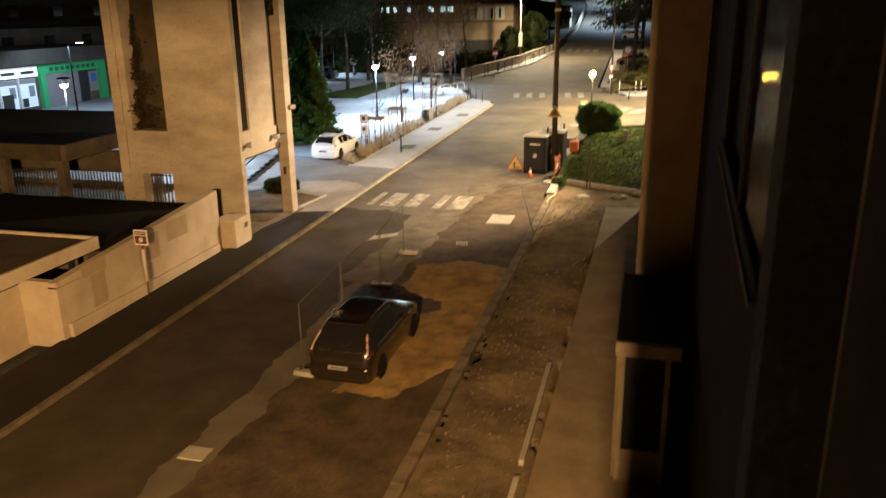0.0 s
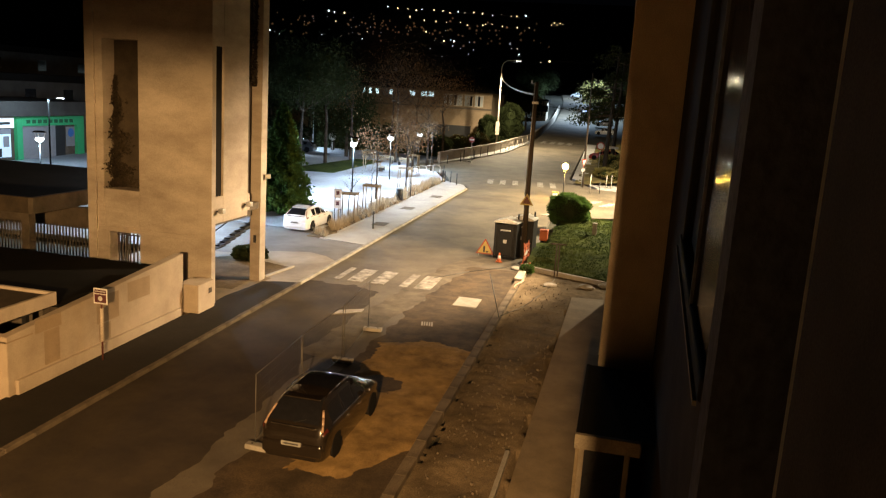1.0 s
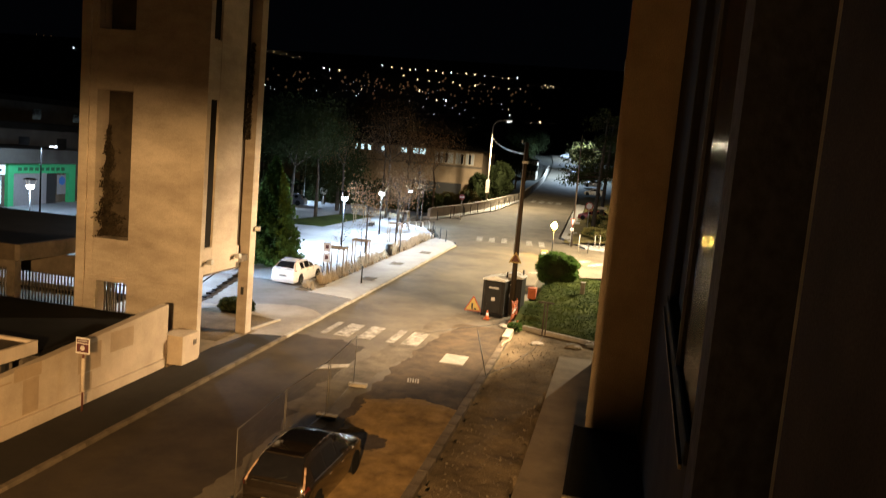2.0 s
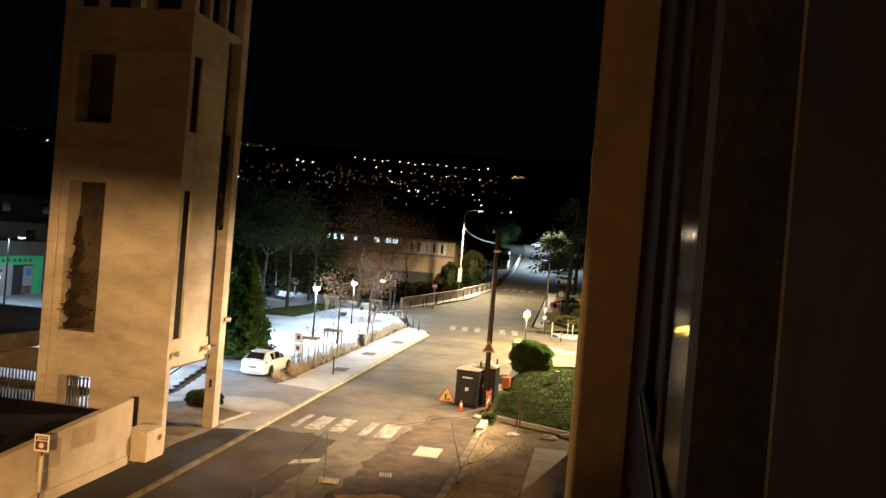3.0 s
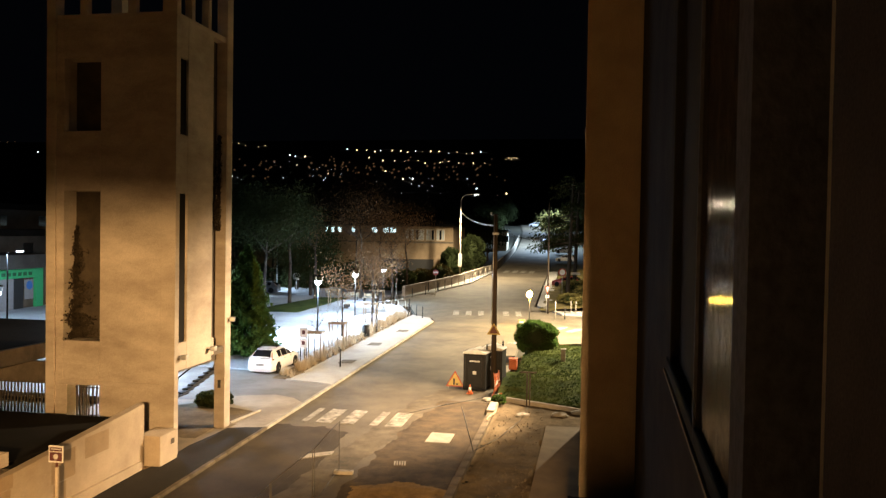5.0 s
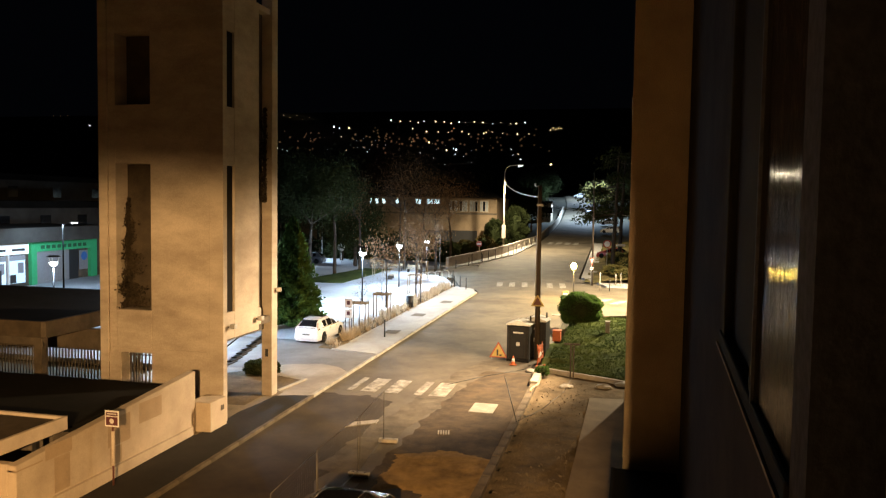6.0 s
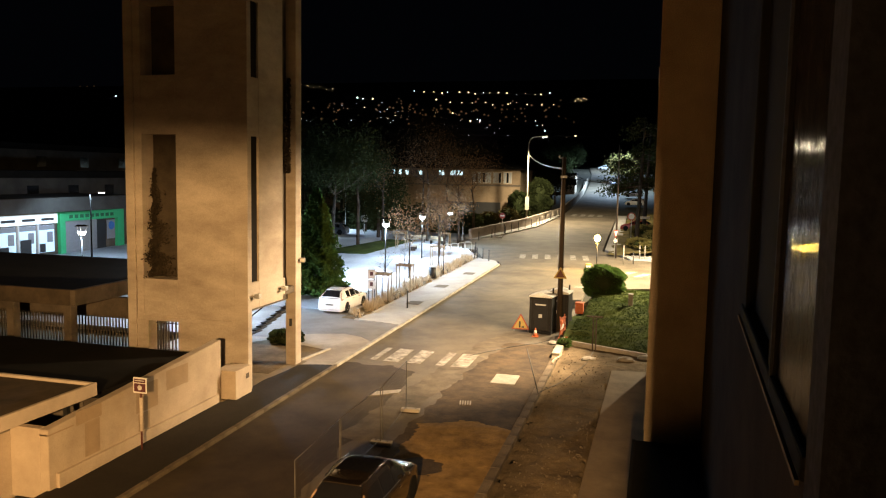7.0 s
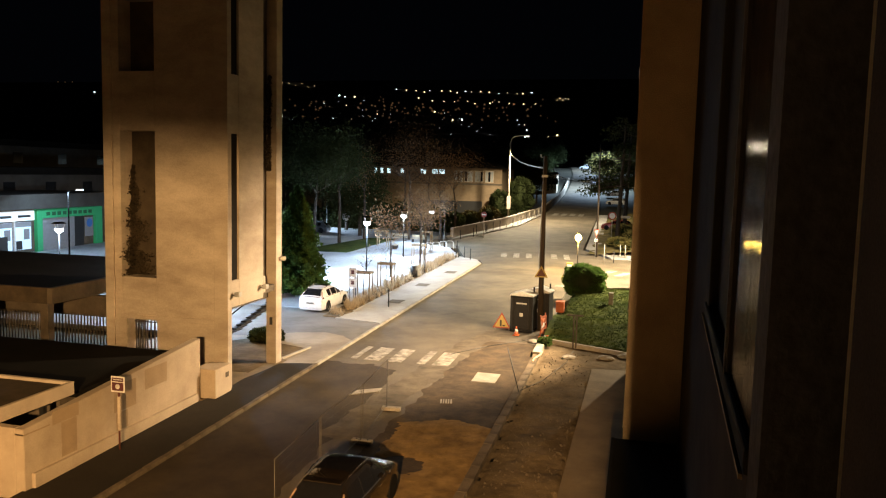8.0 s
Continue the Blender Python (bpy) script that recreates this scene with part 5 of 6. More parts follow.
for k, (x, y, a, c) in enumerate(((-20.6, 119.0, 1.2, 1.5), (-22.6, 122.0, 1.8, 2.1), (-25.4, 121.0, 2.0, 1.7), (-27.8, 119.0, 2.2, 1.6))):
    bush(pose(x, y, g(y) - 1.1), a, a, c, 2600, 0.14, LEAF_SCRUB, 200 + k, "dull olive-brown scrub behind the parapet wall", "scrub")
bush(pose(-31.5, 112.0, g(112) - 1.0), 4.5, 4.0, 2.4, 4000, 0.3, LEAF_DARK, 7, "dull green scrub behind the square", "scrub")
for k, (x, y, a, b, c) in enumerate(((0.3, 86.5, 2.2, 1.4, 0.6), (-1.8, 90.0, 1.4, 2.0, 0.6), (1.5, 95.0, 3.0, 2.5, 1.0), (-1.0, 104.0, 2.5, 3.0, 0.9))):
    bush(pose(x, y, g(y) + 0.35), a, b, c, 2500, 0.12, LEAF_OLIVE, 20 + k, "low olive-green shrubs on the far bank")

conifer(pose(-22.6, 49.6, g(49.6) + 0.1), 7.6, 2.5, 16000, 11, "dense green conifer beside the tower")
conifer(pose(-25.6, 51.5, g(51.5) + 0.1), 6.2, 2.0, 9000, 12, "dense green conifer beside the tower")

# tall dark trees round the square
for k, (x, y, h) in enumerate(((-49, 103, 13), (-43.5, 104, 12.5), (-38.0, 99, 9.5), (-33.5, 92, 8), (-55, 100, 13), (-50, 84, 9))):
    tree(pose(x, y, g(y), 0, 0, 40 * k), h, 0.26, LEAF_DARK, 13000, 0.17, 1.3, 30 + k, "tall dark leafy tree behind the square", group="trees behind the square", low=0.12)
tree(pose(-30.8, 71.5, g(71.5) + 0.1), 11, 0.22, LEAF_DARK, 8000, 0.13, 0.6, 40, "tall dark leafy tree on the square")
tree(pose(-32.7, 83.0, g(83) + 0.1), 11.5, 0.22, LEAF_DARK, 8000, 0.13, 0.6, 41, "tall dark leafy tree on the lawn patch")
for k, (x, y, h) in enumerate(((-26.5, 90.0, 12.5), (-26.0, 97.0, 11.5), (-29.5, 98.0, 12.5), (-22.6, 90.0, 9.5), (-22.9, 99.0, 10.5), (-31.5, 88.0, 10.5))):
    tree(pose(x, y, g(y) + 0.1, 0, 0, 70 * k), h, 0.18, LEAF_BROWN, 3000, 0.075, 1.0, 50 + k, "slender tree with sparse withered brown leaves", group="brown-leaved trees")
for k, (x, y, h) in enumerate(((-19.2, 60.1, 5.6), (-18.5, 66.5, 6.6), (-19.4, 71.5, 5.6), (-22.0, 81.5, 5.0), (-21.2, 76.5, 6.8), (-20.6, 84.0, 6.4))):
    tree(pose(x, y, g(y) + 0.1, 0, 0, 110 * k), h, 0.09, LEAF_BROWN, 1100, 0.08, 0.5, 60 + k, "young street tree with a few withered leaves", group="young trees")
for k, (x, y) in enumerate(((-17.9, 50.0), (-17.9, 55.0))):
    tree(pose(x, y, g(y) + 0.1, 0, 0, 50 * k), 3.6, 0.035, LEAF_BROWN, 60, 0.05, 0.2, 70 + k, "thin staked sapling in the planting strip", group="young trees")

# creeper in the tower's recess
def creeper(x, y, z0, high, wide, count, seed, along, label):
    """Leaves thickest at the foot, spreading from a corner of the concrete."""
    r = np.random.RandomState(seed)
    cr = []
    for k in range(count):
        u = r.uniform() ** 1.3
        z = z0 + high * u
        w = wide * (0.75 + 0.25 * math.sin(z * 4.3 + seed) + 0.2 * math.sin(z * 9.1)) * (1 - 0.8 * u)
        d, o = abs(r.normal()) * w * 0.5, abs(r.normal()) * 0.05
        cr.append((x + o, y - d, z) if along == "y" else (x + d - 0.12, y - o, z))
    ob = empty("creeper", pose(0, 0, 0), label, "creeper", "creepers on the tower")
    leaf_mesh("leaves", cr, 0.06, LEAF_CREEPER, ob, seed + 1)
    part("stem", tube((x, y, z0), (x, y, z0 + high * 0.9), 0.02, 0.008), BARK, ob)


creeper(-20.68, F + 0.83, 4.9, 4.6, 0.75, 3600, 77, "y", "dark creeper growing up the cheek of the tower's recess")
creeper(-20.66, F + 0.83, 4.9, 4.4, 1.0, 4200, 79, "x", "dark creeper growing over the back of the tower's recess")
creeper(S - 0.32, 32.32, 9.4, 4.2, 0.95, 1900, 83, "y", "dark creeper hanging on the street side of the tower")
for k, (x, y, a, b, c) in enumerate(((-48, 100, 6, 3, 2.2), (-38, 103, 5, 3, 2.4), (-30, 103, 4, 3, 2.2), (-55, 96, 4, 5, 2.5), (-25.5, 103, 3, 3, 1.6))):
    bush(pose(x, y, g(y)), a, b, c, 3000, 0.28, LEAF_DARK, 130 + k, "dark undergrowth along the back of the square", "undergrowth")

# pines at the far corner
for k, (x, y, h) in enumerate(((-2.2, 100.0, 15.0), (-1.5, 106.0, 14.5), (1.2, 108.0, 15.0))):
    ob = empty("pine_tree", pose(x, y, g(y) + 0.5), "tall pine with bare reddish trunk and dark boughs", "tree", "pines")
    bm = tube((0, 0, -0.4), (0.5, 0, h), 0.3, 0.12)
    rnd = np.random.RandomState(90 + k)
    cl = []
    for j in range(26):
        z = rnd.uniform(0.42, 1.0) * h if j > 11 else rnd.uniform(0.4, 0.68) * h
        an = rnd.uniform(0, 2 * np.pi) if j > 11 else math.pi + rnd.uniform(-0.5, 0.5)
        ln = rnd.uniform(1.5, 5.2) * (1.15 - 0.5 * z / h) if j > 11 else rnd.uniform(2.4, 5.4)
        e = Vector((0.5 * z / h + ln * math.cos(an), ln * math.sin(an), z - 0.25 * ln + 0.3))
        add_tube(bm, (0.5 * z / h, 0, z), e, 0.06, 0.02, 5)
        for q in range(105):
            t = rnd.uniform(0.45, 1.1)
            cl.append((0.5 * z / h + (e.x - 0.5 * z / h) * t + rnd.normal() * 0.42, e.y * t + rnd.normal() * 0.42, z + (e.z - z) * t + rnd.normal() * 0.25))
    part("trunk", bm, BARK, ob)
    leaf_mesh("crown", cl, 0.16, LEAF_DARK, ob, 95 + k)
tree(pose(-9.6, 207.0, g(207), 0, 0, 0), 6.2, 0.25, LEAF_OLIVE, 6000, 0.25, 0.8, 80, "pale lit leafy tree at the head of the street")
tree(pose(-6.4, 203.0, g(203), 0, 0, 0), 6.2, 0.25, LEAF_OLIVE, 6000, 0.25, 0.8, 81, "pale lit leafy tree at the head of the street")

for k, (x, y, h) in enumerate(((-21.0, 168.0, 8.0), (-24.5, 176.0, 9.0), (-29.0, 172.0, 8.5), (-23.0, 200.0, 8.0), (-27.0, 212.0, 9.0), (-25.0, 240.0, 8.0), (-33.0, 190.0, 10.0), (-0.5, 215.0, 10.0), (-4.0, 232.0, 9.0))):
    tree(pose(x, y, g(y) - 0.2, 0, 0, 60 * k), h, 0.22, LEAF_DARK, 5000, 0.22, 1.0, 140 + k, "dark leafy tree on the hillside by the street", group="trees on the hillside", low=0.1)

# dry grasses in the planting strip, blades of the lawn
def blades(name, places, height, width, count, spread, material, label, category, seed):
    r = np.random.RandomState(seed)
    v = []
    for x, y, z in places:
        ang = r.uniform(0, 2 * np.pi, count)
        out = r.uniform(0.1, 1.0, count) * spread
        h = height * r.uniform(0.5, 1.15, count)
        bx, by = x + 0.3 * out * np.cos(ang), y + 0.3 * out * np.sin(ang)
        tx, ty = x + out * 1.3 * np.cos(ang), y + out * 1.3 * np.sin(ang)
        sx, sy = -np.sin(ang) * width, np.cos(ang) * width
        v.append(np.stack([np.stack([bx - sx, by - sy, np.full(count, z)], 1), np.stack([bx + sx, by + sy, np.full(count, z)], 1), np.stack([tx, ty, z + h], 1)], 1))
    v = np.concatenate(v).reshape(-1, 3)
    me = bpy.data.meshes.new(name)
    me.from_pydata(v.tolist(), [], np.arange(len(v)).reshape(-1, 3).tolist())
    me.materials.append(material)
    return tagged(new(name, me), label, category, kind="stuff")


rnd = random.Random(8)
places = []
for k in range(210):
    y = rnd.uniform(43.6, 75.5)
    x = rnd.uniform(-18.4 if y > 49 else -17.95, -17.0)
    places.append((x, y, g(y) + 0.1))
blades("dry_grasses", places, 0.62, 0.012, 34, 0.3, DRY_GRASS, "tufts of dry straw-coloured ornamental grass", "grass", 3)
places = []
for k in range(9000):
    x, y = rnd.uniform(-4.3, 1.5), rnd.uniform(39.6, 58)
    if y > 41.3 - 0.44 * (x + 4.3) and not (x < -4.0 and y > 46.5):
        places.append((x, y, g(y) + min(0.75, 0.10 + 0.045 * (y - 39) + 0.05 * (x + 4.3)) - max(0.0, y - 56) * 0.25 + 0.16 * rough(x, y, 0.7) - 0.02))
blades("lawn_grass", places, 0.1, 0.012, 8, 0.09, GRASS_BLADE, "uneven green grass blades of the lawn", "grass", 4)

structure("lawn_patch", prism([(-34, 74.0), (-28.5, 74.5), (-28.0, 90.0), (-31.5, 90.0)], 0.0, 0.13), GRASS, "dark lawn patch on the square", "lawn")
structure("planting_soil", prism([(-18.1, 43.4), (-17.0, 43.3), (-17.1, 75.8), (-18.4, 75.8)], 0.0, 0.125), SOIL, "planting bed of dry earth beside the footway", "soil")

# ---- furniture of the square ----
def square_lamp(x, y, h):
    ob = empty("square_lamp", pose(x, y, g(y) + 0.1), "slim dark lamp post with bright white bowl", "lamp post", "lamps of the square")
    part("post", tube((0, 0, 0), (0, 0, h - 0.85), 0.06, 0.045), LAMP_POST, ob)
    bm = bmesh.new()
    for z0, z1, r0, r1 in ((0.85, 0.8, 0.06, 0.17), (0.8, 0.7, 0.17, 0.26), (0.7, 0.55, 0.26, 0.3)):
        add_tube(bm, (0, 0, h - z0), (0, 0, h - z1), r0, r1, 18)
    part("bowl", bm, LANTERN, ob, "glowing white bowl")
    part("cap", tube((0, 0, h - 0.14), (0, 0, h - 0.04), 0.5, 0.3, 22), LAMP_POST, ob)
    for a in (0.4, 2.5, 4.6):
        part("arm", tube((0.2 * math.cos(a), 0.2 * math.sin(a), h - 0.8), (0.42 * math.cos(a), 0.42 * math.sin(a), h - 0.12), 0.022), WHITE_PAINT, ob)


# the last post belongs to the added lamp hidden behind the tower
for x, y, h in SQUARE_LAMPS:
    square_lamp(x, y, h)
s = empty("street_lamp", pose(-50.5, 61.0, g(61)), "tall grey lamp post with one bright head", "street lamp")
part("post", tube((0, 0, 0), (0, 0, 6.2), 0.08, 0.06), LAMP_POST, s)
part("arm", tube((0, 0, 6.1), (0.9, 0.3, 6.35), 0.035), LAMP_POST, s)
part("head", block(0.7, 1.3, 0.1, 0.5, 6.32, 6.42, 0.03), GALVANISED, s)
part("diffuser", block(0.75, 1.25, 0.14, 0.46, 6.27, 6.32, 0.01), LANTERN, s, "glowing diffuser")
s = empty("banner_pole", pose(-39.6, 96.0, g(96)), "thin grey pole at the back of the square", "pole")
part("shaft", tube((0, 0, 0), (0, 0, 6.0), 0.07, 0.05), GALVANISED, s)
part("tip", tube((0, 0, 6.0), (0, 0, 6.3), 0.1, 0.06), WHITE_PAINT, s)


def tree_guard(x, y):
    ob = empty("tree_guard", pose(x, y, g(y) + 0.1), "pale timber frame guarding a sapling", "tree guard", "timber tree guards")
    for a, b in ((-0.55, -0.35), (0.55, -0.35), (-0.55, 0.35), (0.55, 0.35)):
        part("stake", tube((a, b, 0), (a, b, 1.9), 0.045), WOOD_PALE, ob)
    for b in (-0.35, 0.35):
        part("rail", block(-0.62, 0.62, b - 0.03, b + 0.03, 1.72, 1.86, 0.01), WOOD_PALE, ob)
    for a in (-0.55, 0.55):
        part("rail", block(a - 0.03, a + 0.03, -0.35, 0.35, 1.72, 1.86, 0.01), WOOD_PALE, ob)


for x, y in ((-17.9, 50.0), (-17.9, 55.0), (-19.2, 68.5), (-22.0, 81.5), (-26.9, 81.3)):
    tree_guard(x, y)
s = empty("notice_board", pose(-18.15, 48.6, g(48.6) + 0.1), "narrow white notice board on two posts", "sign")
part("post", tube((-0.2, 0, 0), (-0.2, 0, 2.3), 0.03), DARK_METAL, s)
part("post", tube((0.2, 0, 0), (0.2, 0, 2.3), 0.03), DARK_METAL, s)
for z in (0.95, 1.65):
    part("panel", block(-0.27, 0.27, -0.04, -0.02, z, z + 0.6, 0.01), WHITE_PAINT, s)
    part("panel_field", block(-0.11, 0.11, -0.046, -0.04, z + 0.2, z + 0.46), SIGN_DARK, s)
s = empty("litter_bin", pose(-17.35, 60.6, g(60.6) + 0.1), "dark cylindrical litter bin beside the footway", "litter bin")
part("drum", tube((0, 0, 0.05), (0, 0, 0.95), 0.3, 0.3, 18), DARK_METAL, s)
part("rim", tube((0, 0, 0.95), (0, 0, 1.02), 0.32, 0.28, 18), GALVANISED, s)
s = empty("picket_edging", pose(-17.2, 47.0, g(47) + 0.1), "low grey picket edging beside the parked car", "fence")
for k in range(16):
    part("picket", block(-1.6 - 0.02, -1.6 + 0.02, 0.28 * k - 0.02, 0.28 * k + 0.02, 0.0, 0.62 + 0.03 * (k % 2)), GALVANISED, s)
part("rail", block(-1.62, -1.58, -0.1, 4.4, 0.45, 0.49), GALVANISED, s)


def bench(x, y, turn):
    ob = empty("bench", pose(x, y, g(y) + 0.1, 0, 0, turn), "pale timber bench on the square", "bench", "benches")
    for k in range(3):
        part("slat", block(-0.9, 0.9, -0.22 + 0.15 * k, -0.1 + 0.15 * k, 0.42, 0.46, 0.008), WOOD_PALE, ob)
    for k in range(2):
        part("back_slat", block(-0.9, 0.9, 0.26, 0.29, 0.58 + 0.16 * k, 0.7 + 0.16 * k, 0.008), WOOD_PALE, ob)
    for x1 in (-0.7, 0.7):
        part("leg", block(x1 - 0.04, x1 + 0.04, -0.2, 0.3, 0.0, 0.42, 0.01), DARK_METAL, ob)


for x, y, a in ((-27.0, 88.0, 20), (-24.5, 87.0, -10), (-30.5, 91.5, 30), (-25.0, 80.0, 100)):
    bench(x, y, a)


def bike_stand(x, y):
    ob = empty("cycle_stand", pose(x, y, g(y) + 0.1), "white hooped cycle stand", "cycle stand", "cycle stands")
    part("hoop", bent([(-0.4, 0, 0.0), (-0.4, 0, 0.75), (-0.25, 0, 0.9), (0.25, 0, 0.9), (0.4, 0, 0.75), (0.4, 0, 0)], 0.03), WHITE_PAINT, ob)


for k in range(5):
    bike_stand(-21.5 + 0.5 * k, 78.0 + 1.0 * k)
s = empty("round_sign", pose(-36.9, 96.0, g(96)), "round pale sign on a slim post", "sign")
part("post", tube((0, 0, 0), (0, 0, 1.9), 0.05), GALVANISED, s)
part("plate", disc(0, -0.06, 2.1, 0.5, 0.04), WHITE_PAINT, s)
for k, (x, y, a) in enumerate(((-44.0, 92.0, 85), (-38.5, 94.0, 95), (-49.0, 90.0, 80))):
    car(HATCH, pose(x, y, g(y) + 0.1, 0, 0, a), CAR_WHITE if k != 1 else CAR_GREY, "parked hatchback at the back of the square")

# ---- shops on the square ----
shop = empty("shop_row", pose(-56.0, 62.0, g(62) + 0.1), "low shop row with lit front and green frame", "shop")
part("wall_body", block(-9.0, -0.25, -22.0, 12.0, -0.3, 4.2), CONCRETE_DARK, shop)
part("roof_edge", block(-9.0, 0.9, -22.0, 11.6, 4.2, 5.6, 0.03), FACADE_GREY, shop, "broad grey roof edge")
part("fascia", block(-0.25, 0.1, -16.0, 0.9, 3.1, 4.0, 0.02), SHOP_SIGN, shop, "lit white fascia")
for k in range(7):
    y = -15.6 + 2.35 * k
    win = part("shop_window", block(-0.22, -0.16, y + 0.12, y + 2.2, 0.35, 2.95), SHOP_LIGHT, shop, "brightly lit shop window")
    part("mullion", block(-0.18, 0.0, y - 0.06, y + 0.1, 0.0, 3.1), WHITE_PAINT, shop)
    part("display", block(-0.14, -0.1, y + 0.3, y + 1.0 + 0.3 * (k % 3), 0.4, 1.2 + 0.5 * (k % 2)), BAR_DARK, shop)
    part("poster", block(-0.14, -0.11, y + 1.25, y + 1.95, 1.3, 2.3), SHUTTER, shop)
    part("blind", block(-0.145, -0.12, y + 0.12, y + 2.2, 2.5, 2.95), SHUTTER, shop)
    part("fascia_bar", block(0.1, 0.12, y + 0.3, y + 1.9, 3.4, 3.65), BAR_DARK, shop)
part("green_post", block(-0.25, 0.15, 1.2, 1.9, 0.0, 4.1, 0.02), GREEN_FRAME, shop, "green painted pilaster")
part("green_post", block(-0.25, 0.15, 9.6, 10.6, 0.0, 4.1, 0.02), GREEN_FRAME, shop)
part("green_fascia", block(-0.25, 0.15, 1.9, 9.6, 3.2, 4.1, 0.02), GREEN_FRAME, shop, "green painted fascia with lettering")
for k in range(9):
    part("fascia_bar", block(0.15, 0.17, 2.4 + 0.75 * k, 2.4 + 0.75 * k + 0.5, 3.45, 3.8), BAR_GREEN, shop)
part("roller_shutter", block(-0.25, -0.1, 1.9, 6.6, 0.0, 3.2), SHUTTER, shop, "closed grey roller shutter")
for k in range(14):
    part("slat", block(-0.1, -0.085, 1.9, 6.6, 0.2 + 0.21 * k, 0.3 + 0.21 * k), SHUTTER, shop)
part("doorway", block(-0.25, -0.12, 6.6, 8.0, 0.0, 3.2), BAR_DARK, shop)
part("poster", block(-0.1, -0.06, 8.1, 9.4, 1.0, 3.0), SHUTTER, shop)
part("blue_mark", tube((-0.06, 8.8, 2.4), (-0.03, 8.8, 2.4), 0.45, 0.45, 20), BLUE_MARK, shop, "round blue mark")
for k, (x, y, w, h) in enumerate(((-64.0, 60.0, 30.0, 8.2), (-78.0, 66.0, 40.0, 11.5))):
    b = empty("dark_block", pose(x, y, g(y)), "long low dark building behind the shops", "building", "buildings behind the shops")
    part("wall_body", block(-6.0, 0.0, -w, w, -0.3, h - 0.8), FACADE_GREY, b)
    part("roof", block(-6.4, 0.4, -w - 0.4, w + 0.4, h - 0.8, h, 0.03), ROOFING, b)
    for j in range(10):
        y1 = -w + 2 * w * (j + 0.3) / 10
        part("window", block(-0.02, 0.03, y1, y1 + 1.6, h - 3.0, h - 1.6), WINDOW_DARK, b)

# ---- the long school-like building past the crossing ----
far = empty("long_building", pose(-36.8, 142.0, 1.1), "long tan brick building with a row of windows", "building")
part("wall_body", block(-30.0, 12.6, 0.0, 14.0, -4.0, 9.3), BRICK_WALL, far)
bm = bmesh.new()
v = [bm.verts.new(c) for c in ((-31, -1.0, 9.3), (13.4, -1.0, 9.3), (13.4, 15, 9.3), (-31, 15, 9.3), (-26, 6.5, 12.2), (8.4, 6.5, 12.2))]
for f in ((0, 3, 2, 1), (0, 1, 5, 4), (2, 3, 4, 5), (1, 2, 5), (3, 0, 4)):
    bm.faces.new([v[k] for k in f])
part("roof", bm, ROOFING, far, "dark hipped roof")
for k in range(4):
    x = 3.6 + 1.95 * k
    w = part("window", block(x, x + 1.6, -0.06, 0.02, 6.7, 8.8), WHITE_WALL, far)
    for j in range(3):
        part("pane", block(x + 0.08 + 0.5 * j, x + 0.5 + 0.5 * j, -0.09, -0.055, 6.85, 8.65), (WINDOW_DIM, WINDOW_DARK, WINDOW_DIM)[(j + k) % 3], w)
part("band", block(-30.0, 12.7, -0.12, 0.0, 6.2, 6.5), CONCRETE_DARK, far)
part("opening", block(-3.0, 9.0, -0.05, 0.05, -2.0, 3.2), BAR_DARK, far, "dark undercroft opening")
for k in range(9):
    x = -12.2 + 1.35 * k + (1.2 if k > 4 else 0) + (0.9 if k > 6 else 0)
    if k not in (3, 5):
        part("lit_window", block(x, x + (0.55 if k < 6 else 1.0), -0.08, 0.0, 8.1, 8.95), WINDOW_LIT, far, "lit window")
for i in range(3):
    for j in range(5):
        part("wall_hole", tube((-0.2 + 1.0 * i, -0.05, 5.4 + 0.75 * j), (-0.2 + 1.0 * i, 0.02, 5.4 + 0.75 * j), 0.14, 0.14, 10), BAR_DARK, far)
for k, (x, y, w, d, h) in enumerate(((-20.6, 188.0, 3.4, 5.0, 4.2), (-52.0, 190.0, 22.0, 10.0, 5.0))):
    b = empty("far_house", pose(x, y, g(y)), "plain pale house far up the street", "house", "houses up the street")
    part("wall_body", block(-w / 2, w / 2, 0, d, -0.5, h), RENDER_WALL, b)
    part("roof", block(-w / 2 - 0.4, w / 2 + 0.4, -0.4, d + 0.4, h, h + 0.5, 0.05), ROOFING, b)
    for j in range(3):
        part("window", block(-w / 2 + w * (j + 0.3) / 3, -w / 2 + w * (j + 0.3) / 3 + 1.2, -0.05, 0.05, h - 2.4, h - 1.0), WINDOW_DARK, b)

# ---- lights of the town on the far hillside ----
def hill_spot(az, el):
    """Where the ray at that bearing and elevation from the street meets the hillside."""
    for k in range(200):
        d = 1000 + k * 15.0
        y = d * math.cos(radians(az))
        if float(np.interp(y, ys_hill, hs_hill)) > 9.5 + d * math.tan(radians(el)):
            return d * math.sin(radians(az)), y, float(np.interp(y, ys_hill, hs_hill)) + 1.5
    return None


ys_hill, hs_hill = [900, 1400, 2000, 2800, 4200], [-25, 20, 110, 345, 470]
rnd = random.Random(21)
lights = {"warm": bmesh.new(), "white": bmesh.new(), "dim": bmesh.new()}


def town_light(az, el, r, tone):
    p = hill_spot(az, el)
    if p:
        bmesh.ops.create_icosphere(lights[tone], subdivisions=1, radius=(1.5 if tone == "dim" else 1.15) * r * math.hypot(p[0], p[1]) / 2000, matrix=Matrix.Translation(p))


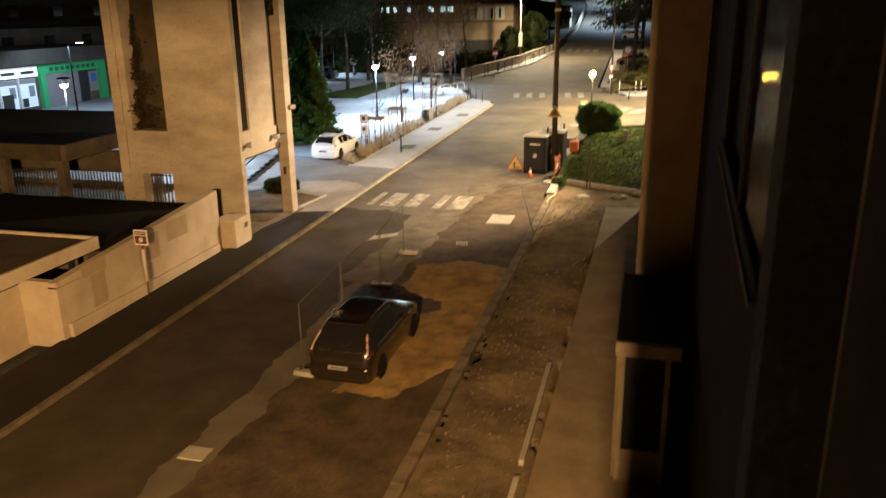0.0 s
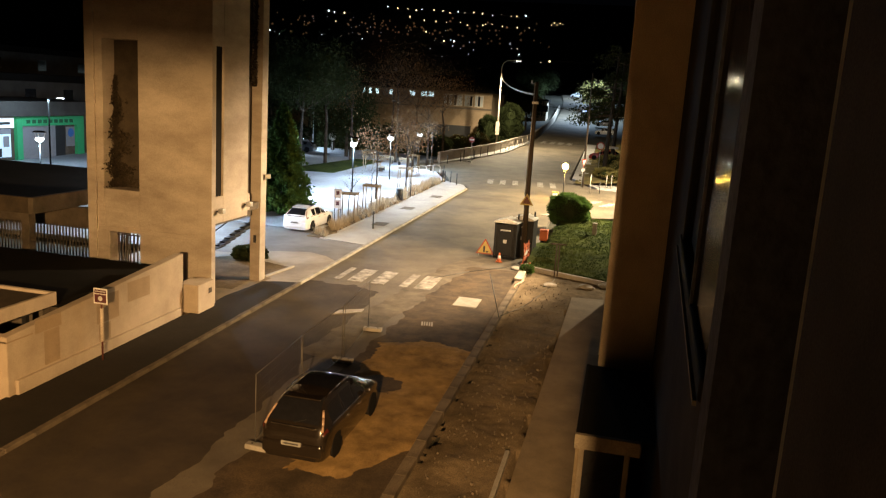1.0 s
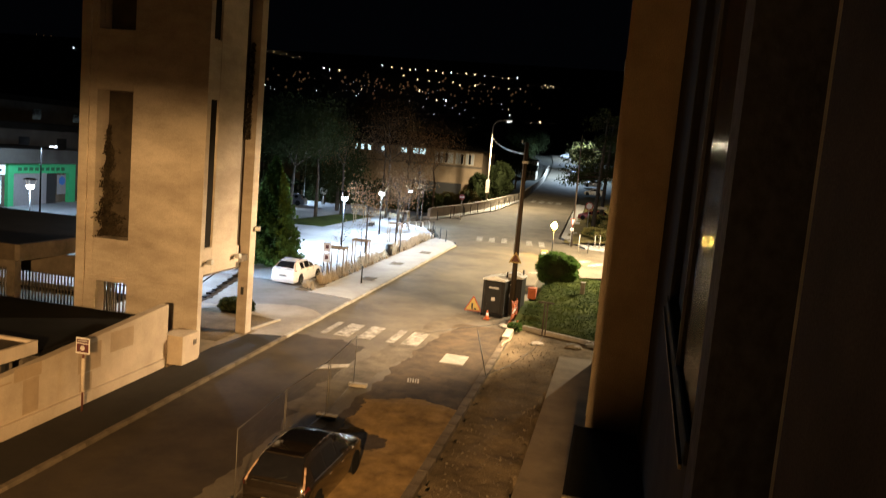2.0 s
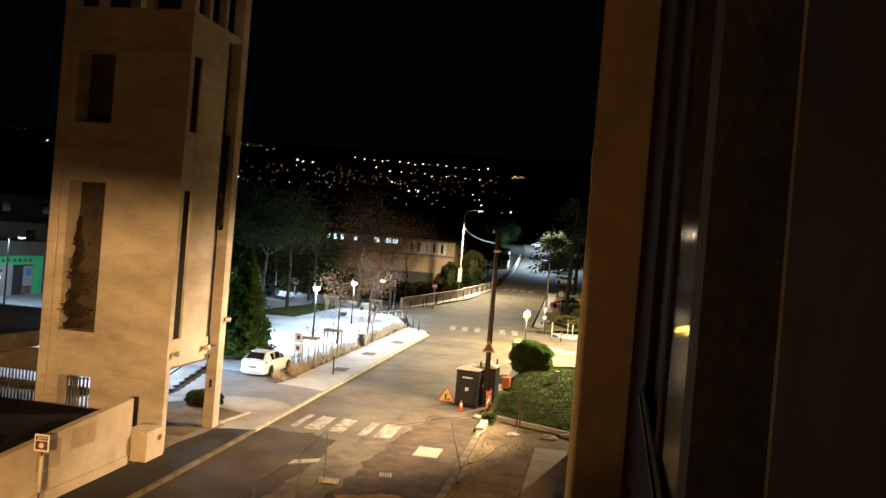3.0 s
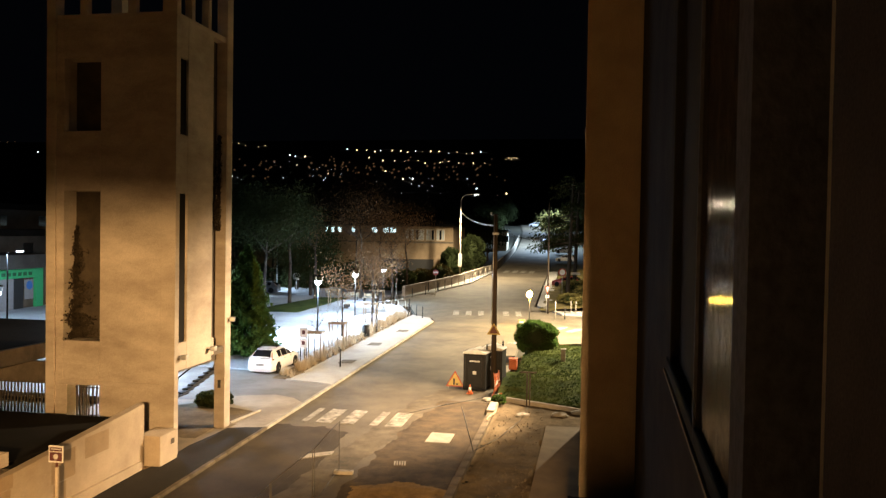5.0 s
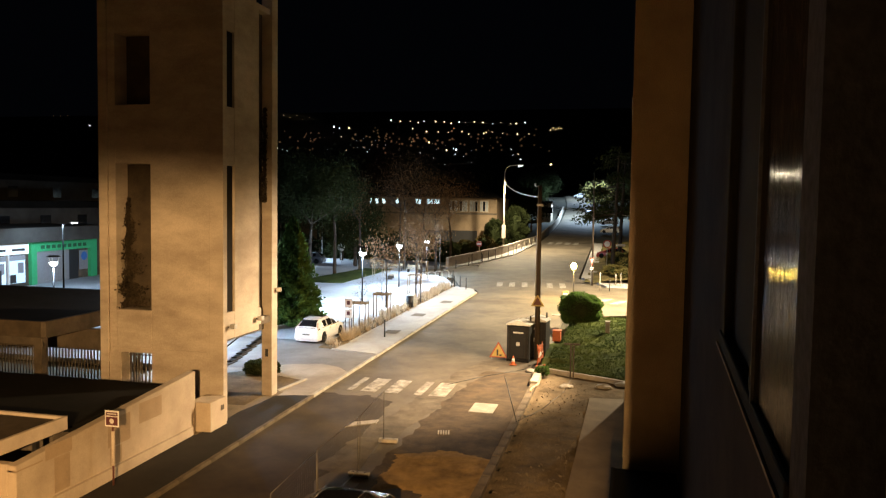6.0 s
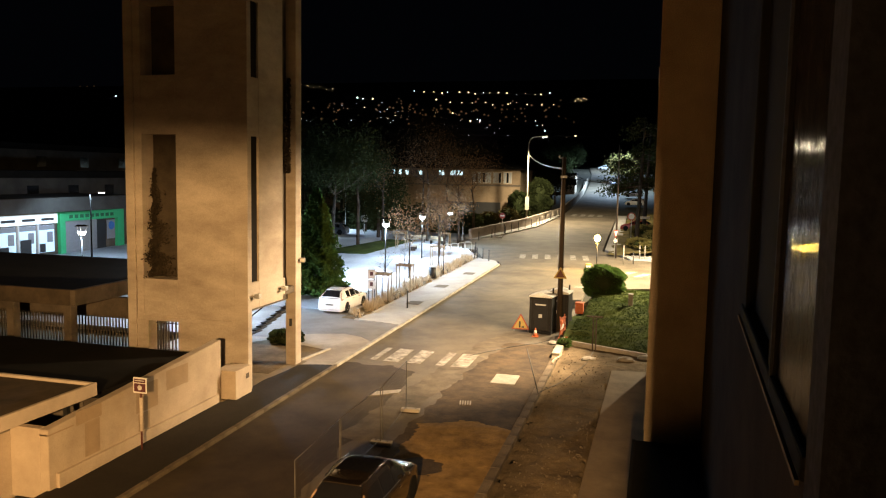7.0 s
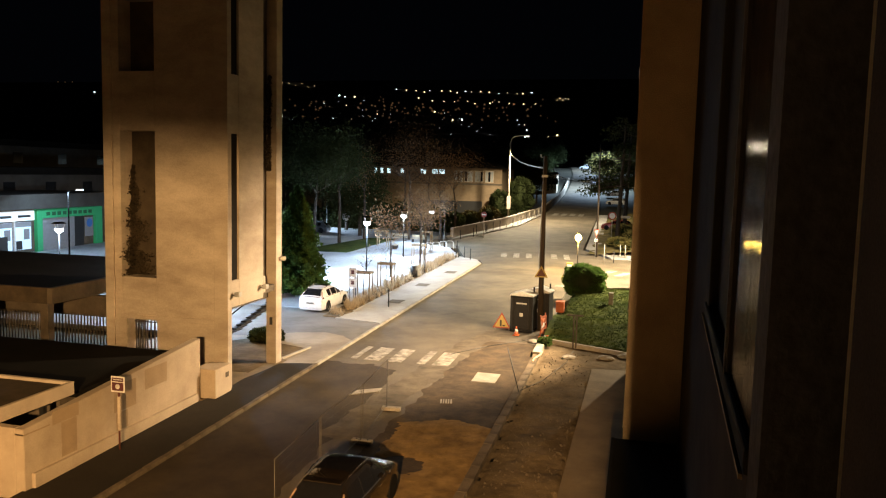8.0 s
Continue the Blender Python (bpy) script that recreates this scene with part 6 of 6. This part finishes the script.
for k in range(17):
    town_light(-17.4 + 0.61 * k + rnd.uniform(-0.15, 0.15), 5.78 - 0.004 * k + rnd.uniform(-0.06, 0.06), rnd.choice((0.7, 1.0, 1.3, 1.5)), "warm" if k % 4 else "white")
for k in range(10):
    town_light(-14.8 + 0.8 * k + rnd.uniform(-0.2, 0.2), 5.0 + rnd.uniform(-0.08, 0.08), rnd.choice((0.8, 1.1, 1.4)), "warm")
for k in range(5):
    town_light(-5.9 + 0.2 * k, 5.35 + rnd.uniform(-0.12, 0.12), rnd.choice((0.9, 1.3)), "warm")
for k in range(6):
    town_light(-25.6 + 0.45 * k, 5.85 + rnd.uniform(-0.15, 0.15), rnd.choice((0.5, 0.8)), "warm")
for k in range(11):
    town_light(-43.0 + 0.42 * k, 5.1 + 0.02 * k + rnd.uniform(-0.05, 0.05), 0.8, "dim")
for k in range(105):
    c, w = rnd.choice(((-18.4, 1.6), (-18.4, 1.6), (-24.0, 1.2), (-13.5, 2.0), (-9.5, 1.6)))
    town_light(rnd.gauss(c, w), min(5.3, max(2.2, rnd.gauss(4.4, 0.45))), rnd.uniform(0.8, 2.0), "dim")
for k in range(44):
    az = rnd.uniform(-26, -6)
    el = min(5.1, max(2.0, rnd.gauss(3.9, 0.6) - 0.03 * (az + 16)))
    town_light(az, el, rnd.choice((0.4, 0.5, 0.6, 0.9)), rnd.choice(("warm", "white", "white")))
for az, el in ((-21.6, 5.25), (-21.2, 5.2), (-20.5, 5.2), (-15.9, 5.25), (-14.7, 4.3), (-13.4, 3.75), (-12.7, 3.8), (-25.6, 3.65), (-37.9, 4.7)):
    town_light(az, el, rnd.uniform(1.4, 2.0), "white" if az < -20.5 or az > -13 else "warm")
town_light(-8.1, 2.65, 2.4, "white")
town_light(-8.0, 3.1, 1.4, "white")
town_light(-5.8, 2.8, 2.2, "warm")
tagged(part("town_lights", lights["warm"], CITY_WARM), "scattered warm lights of the town on the hillside", "town lights", kind="stuff")
tagged(part("town_lights", lights["dim"], CITY_DIM), "dim amber glints of the town on the hillside", "town lights", kind="stuff")
tagged(part("town_lights", lights["white"], CITY_WHITE), "scattered white lights of the town on the hillside", "town lights", kind="stuff")
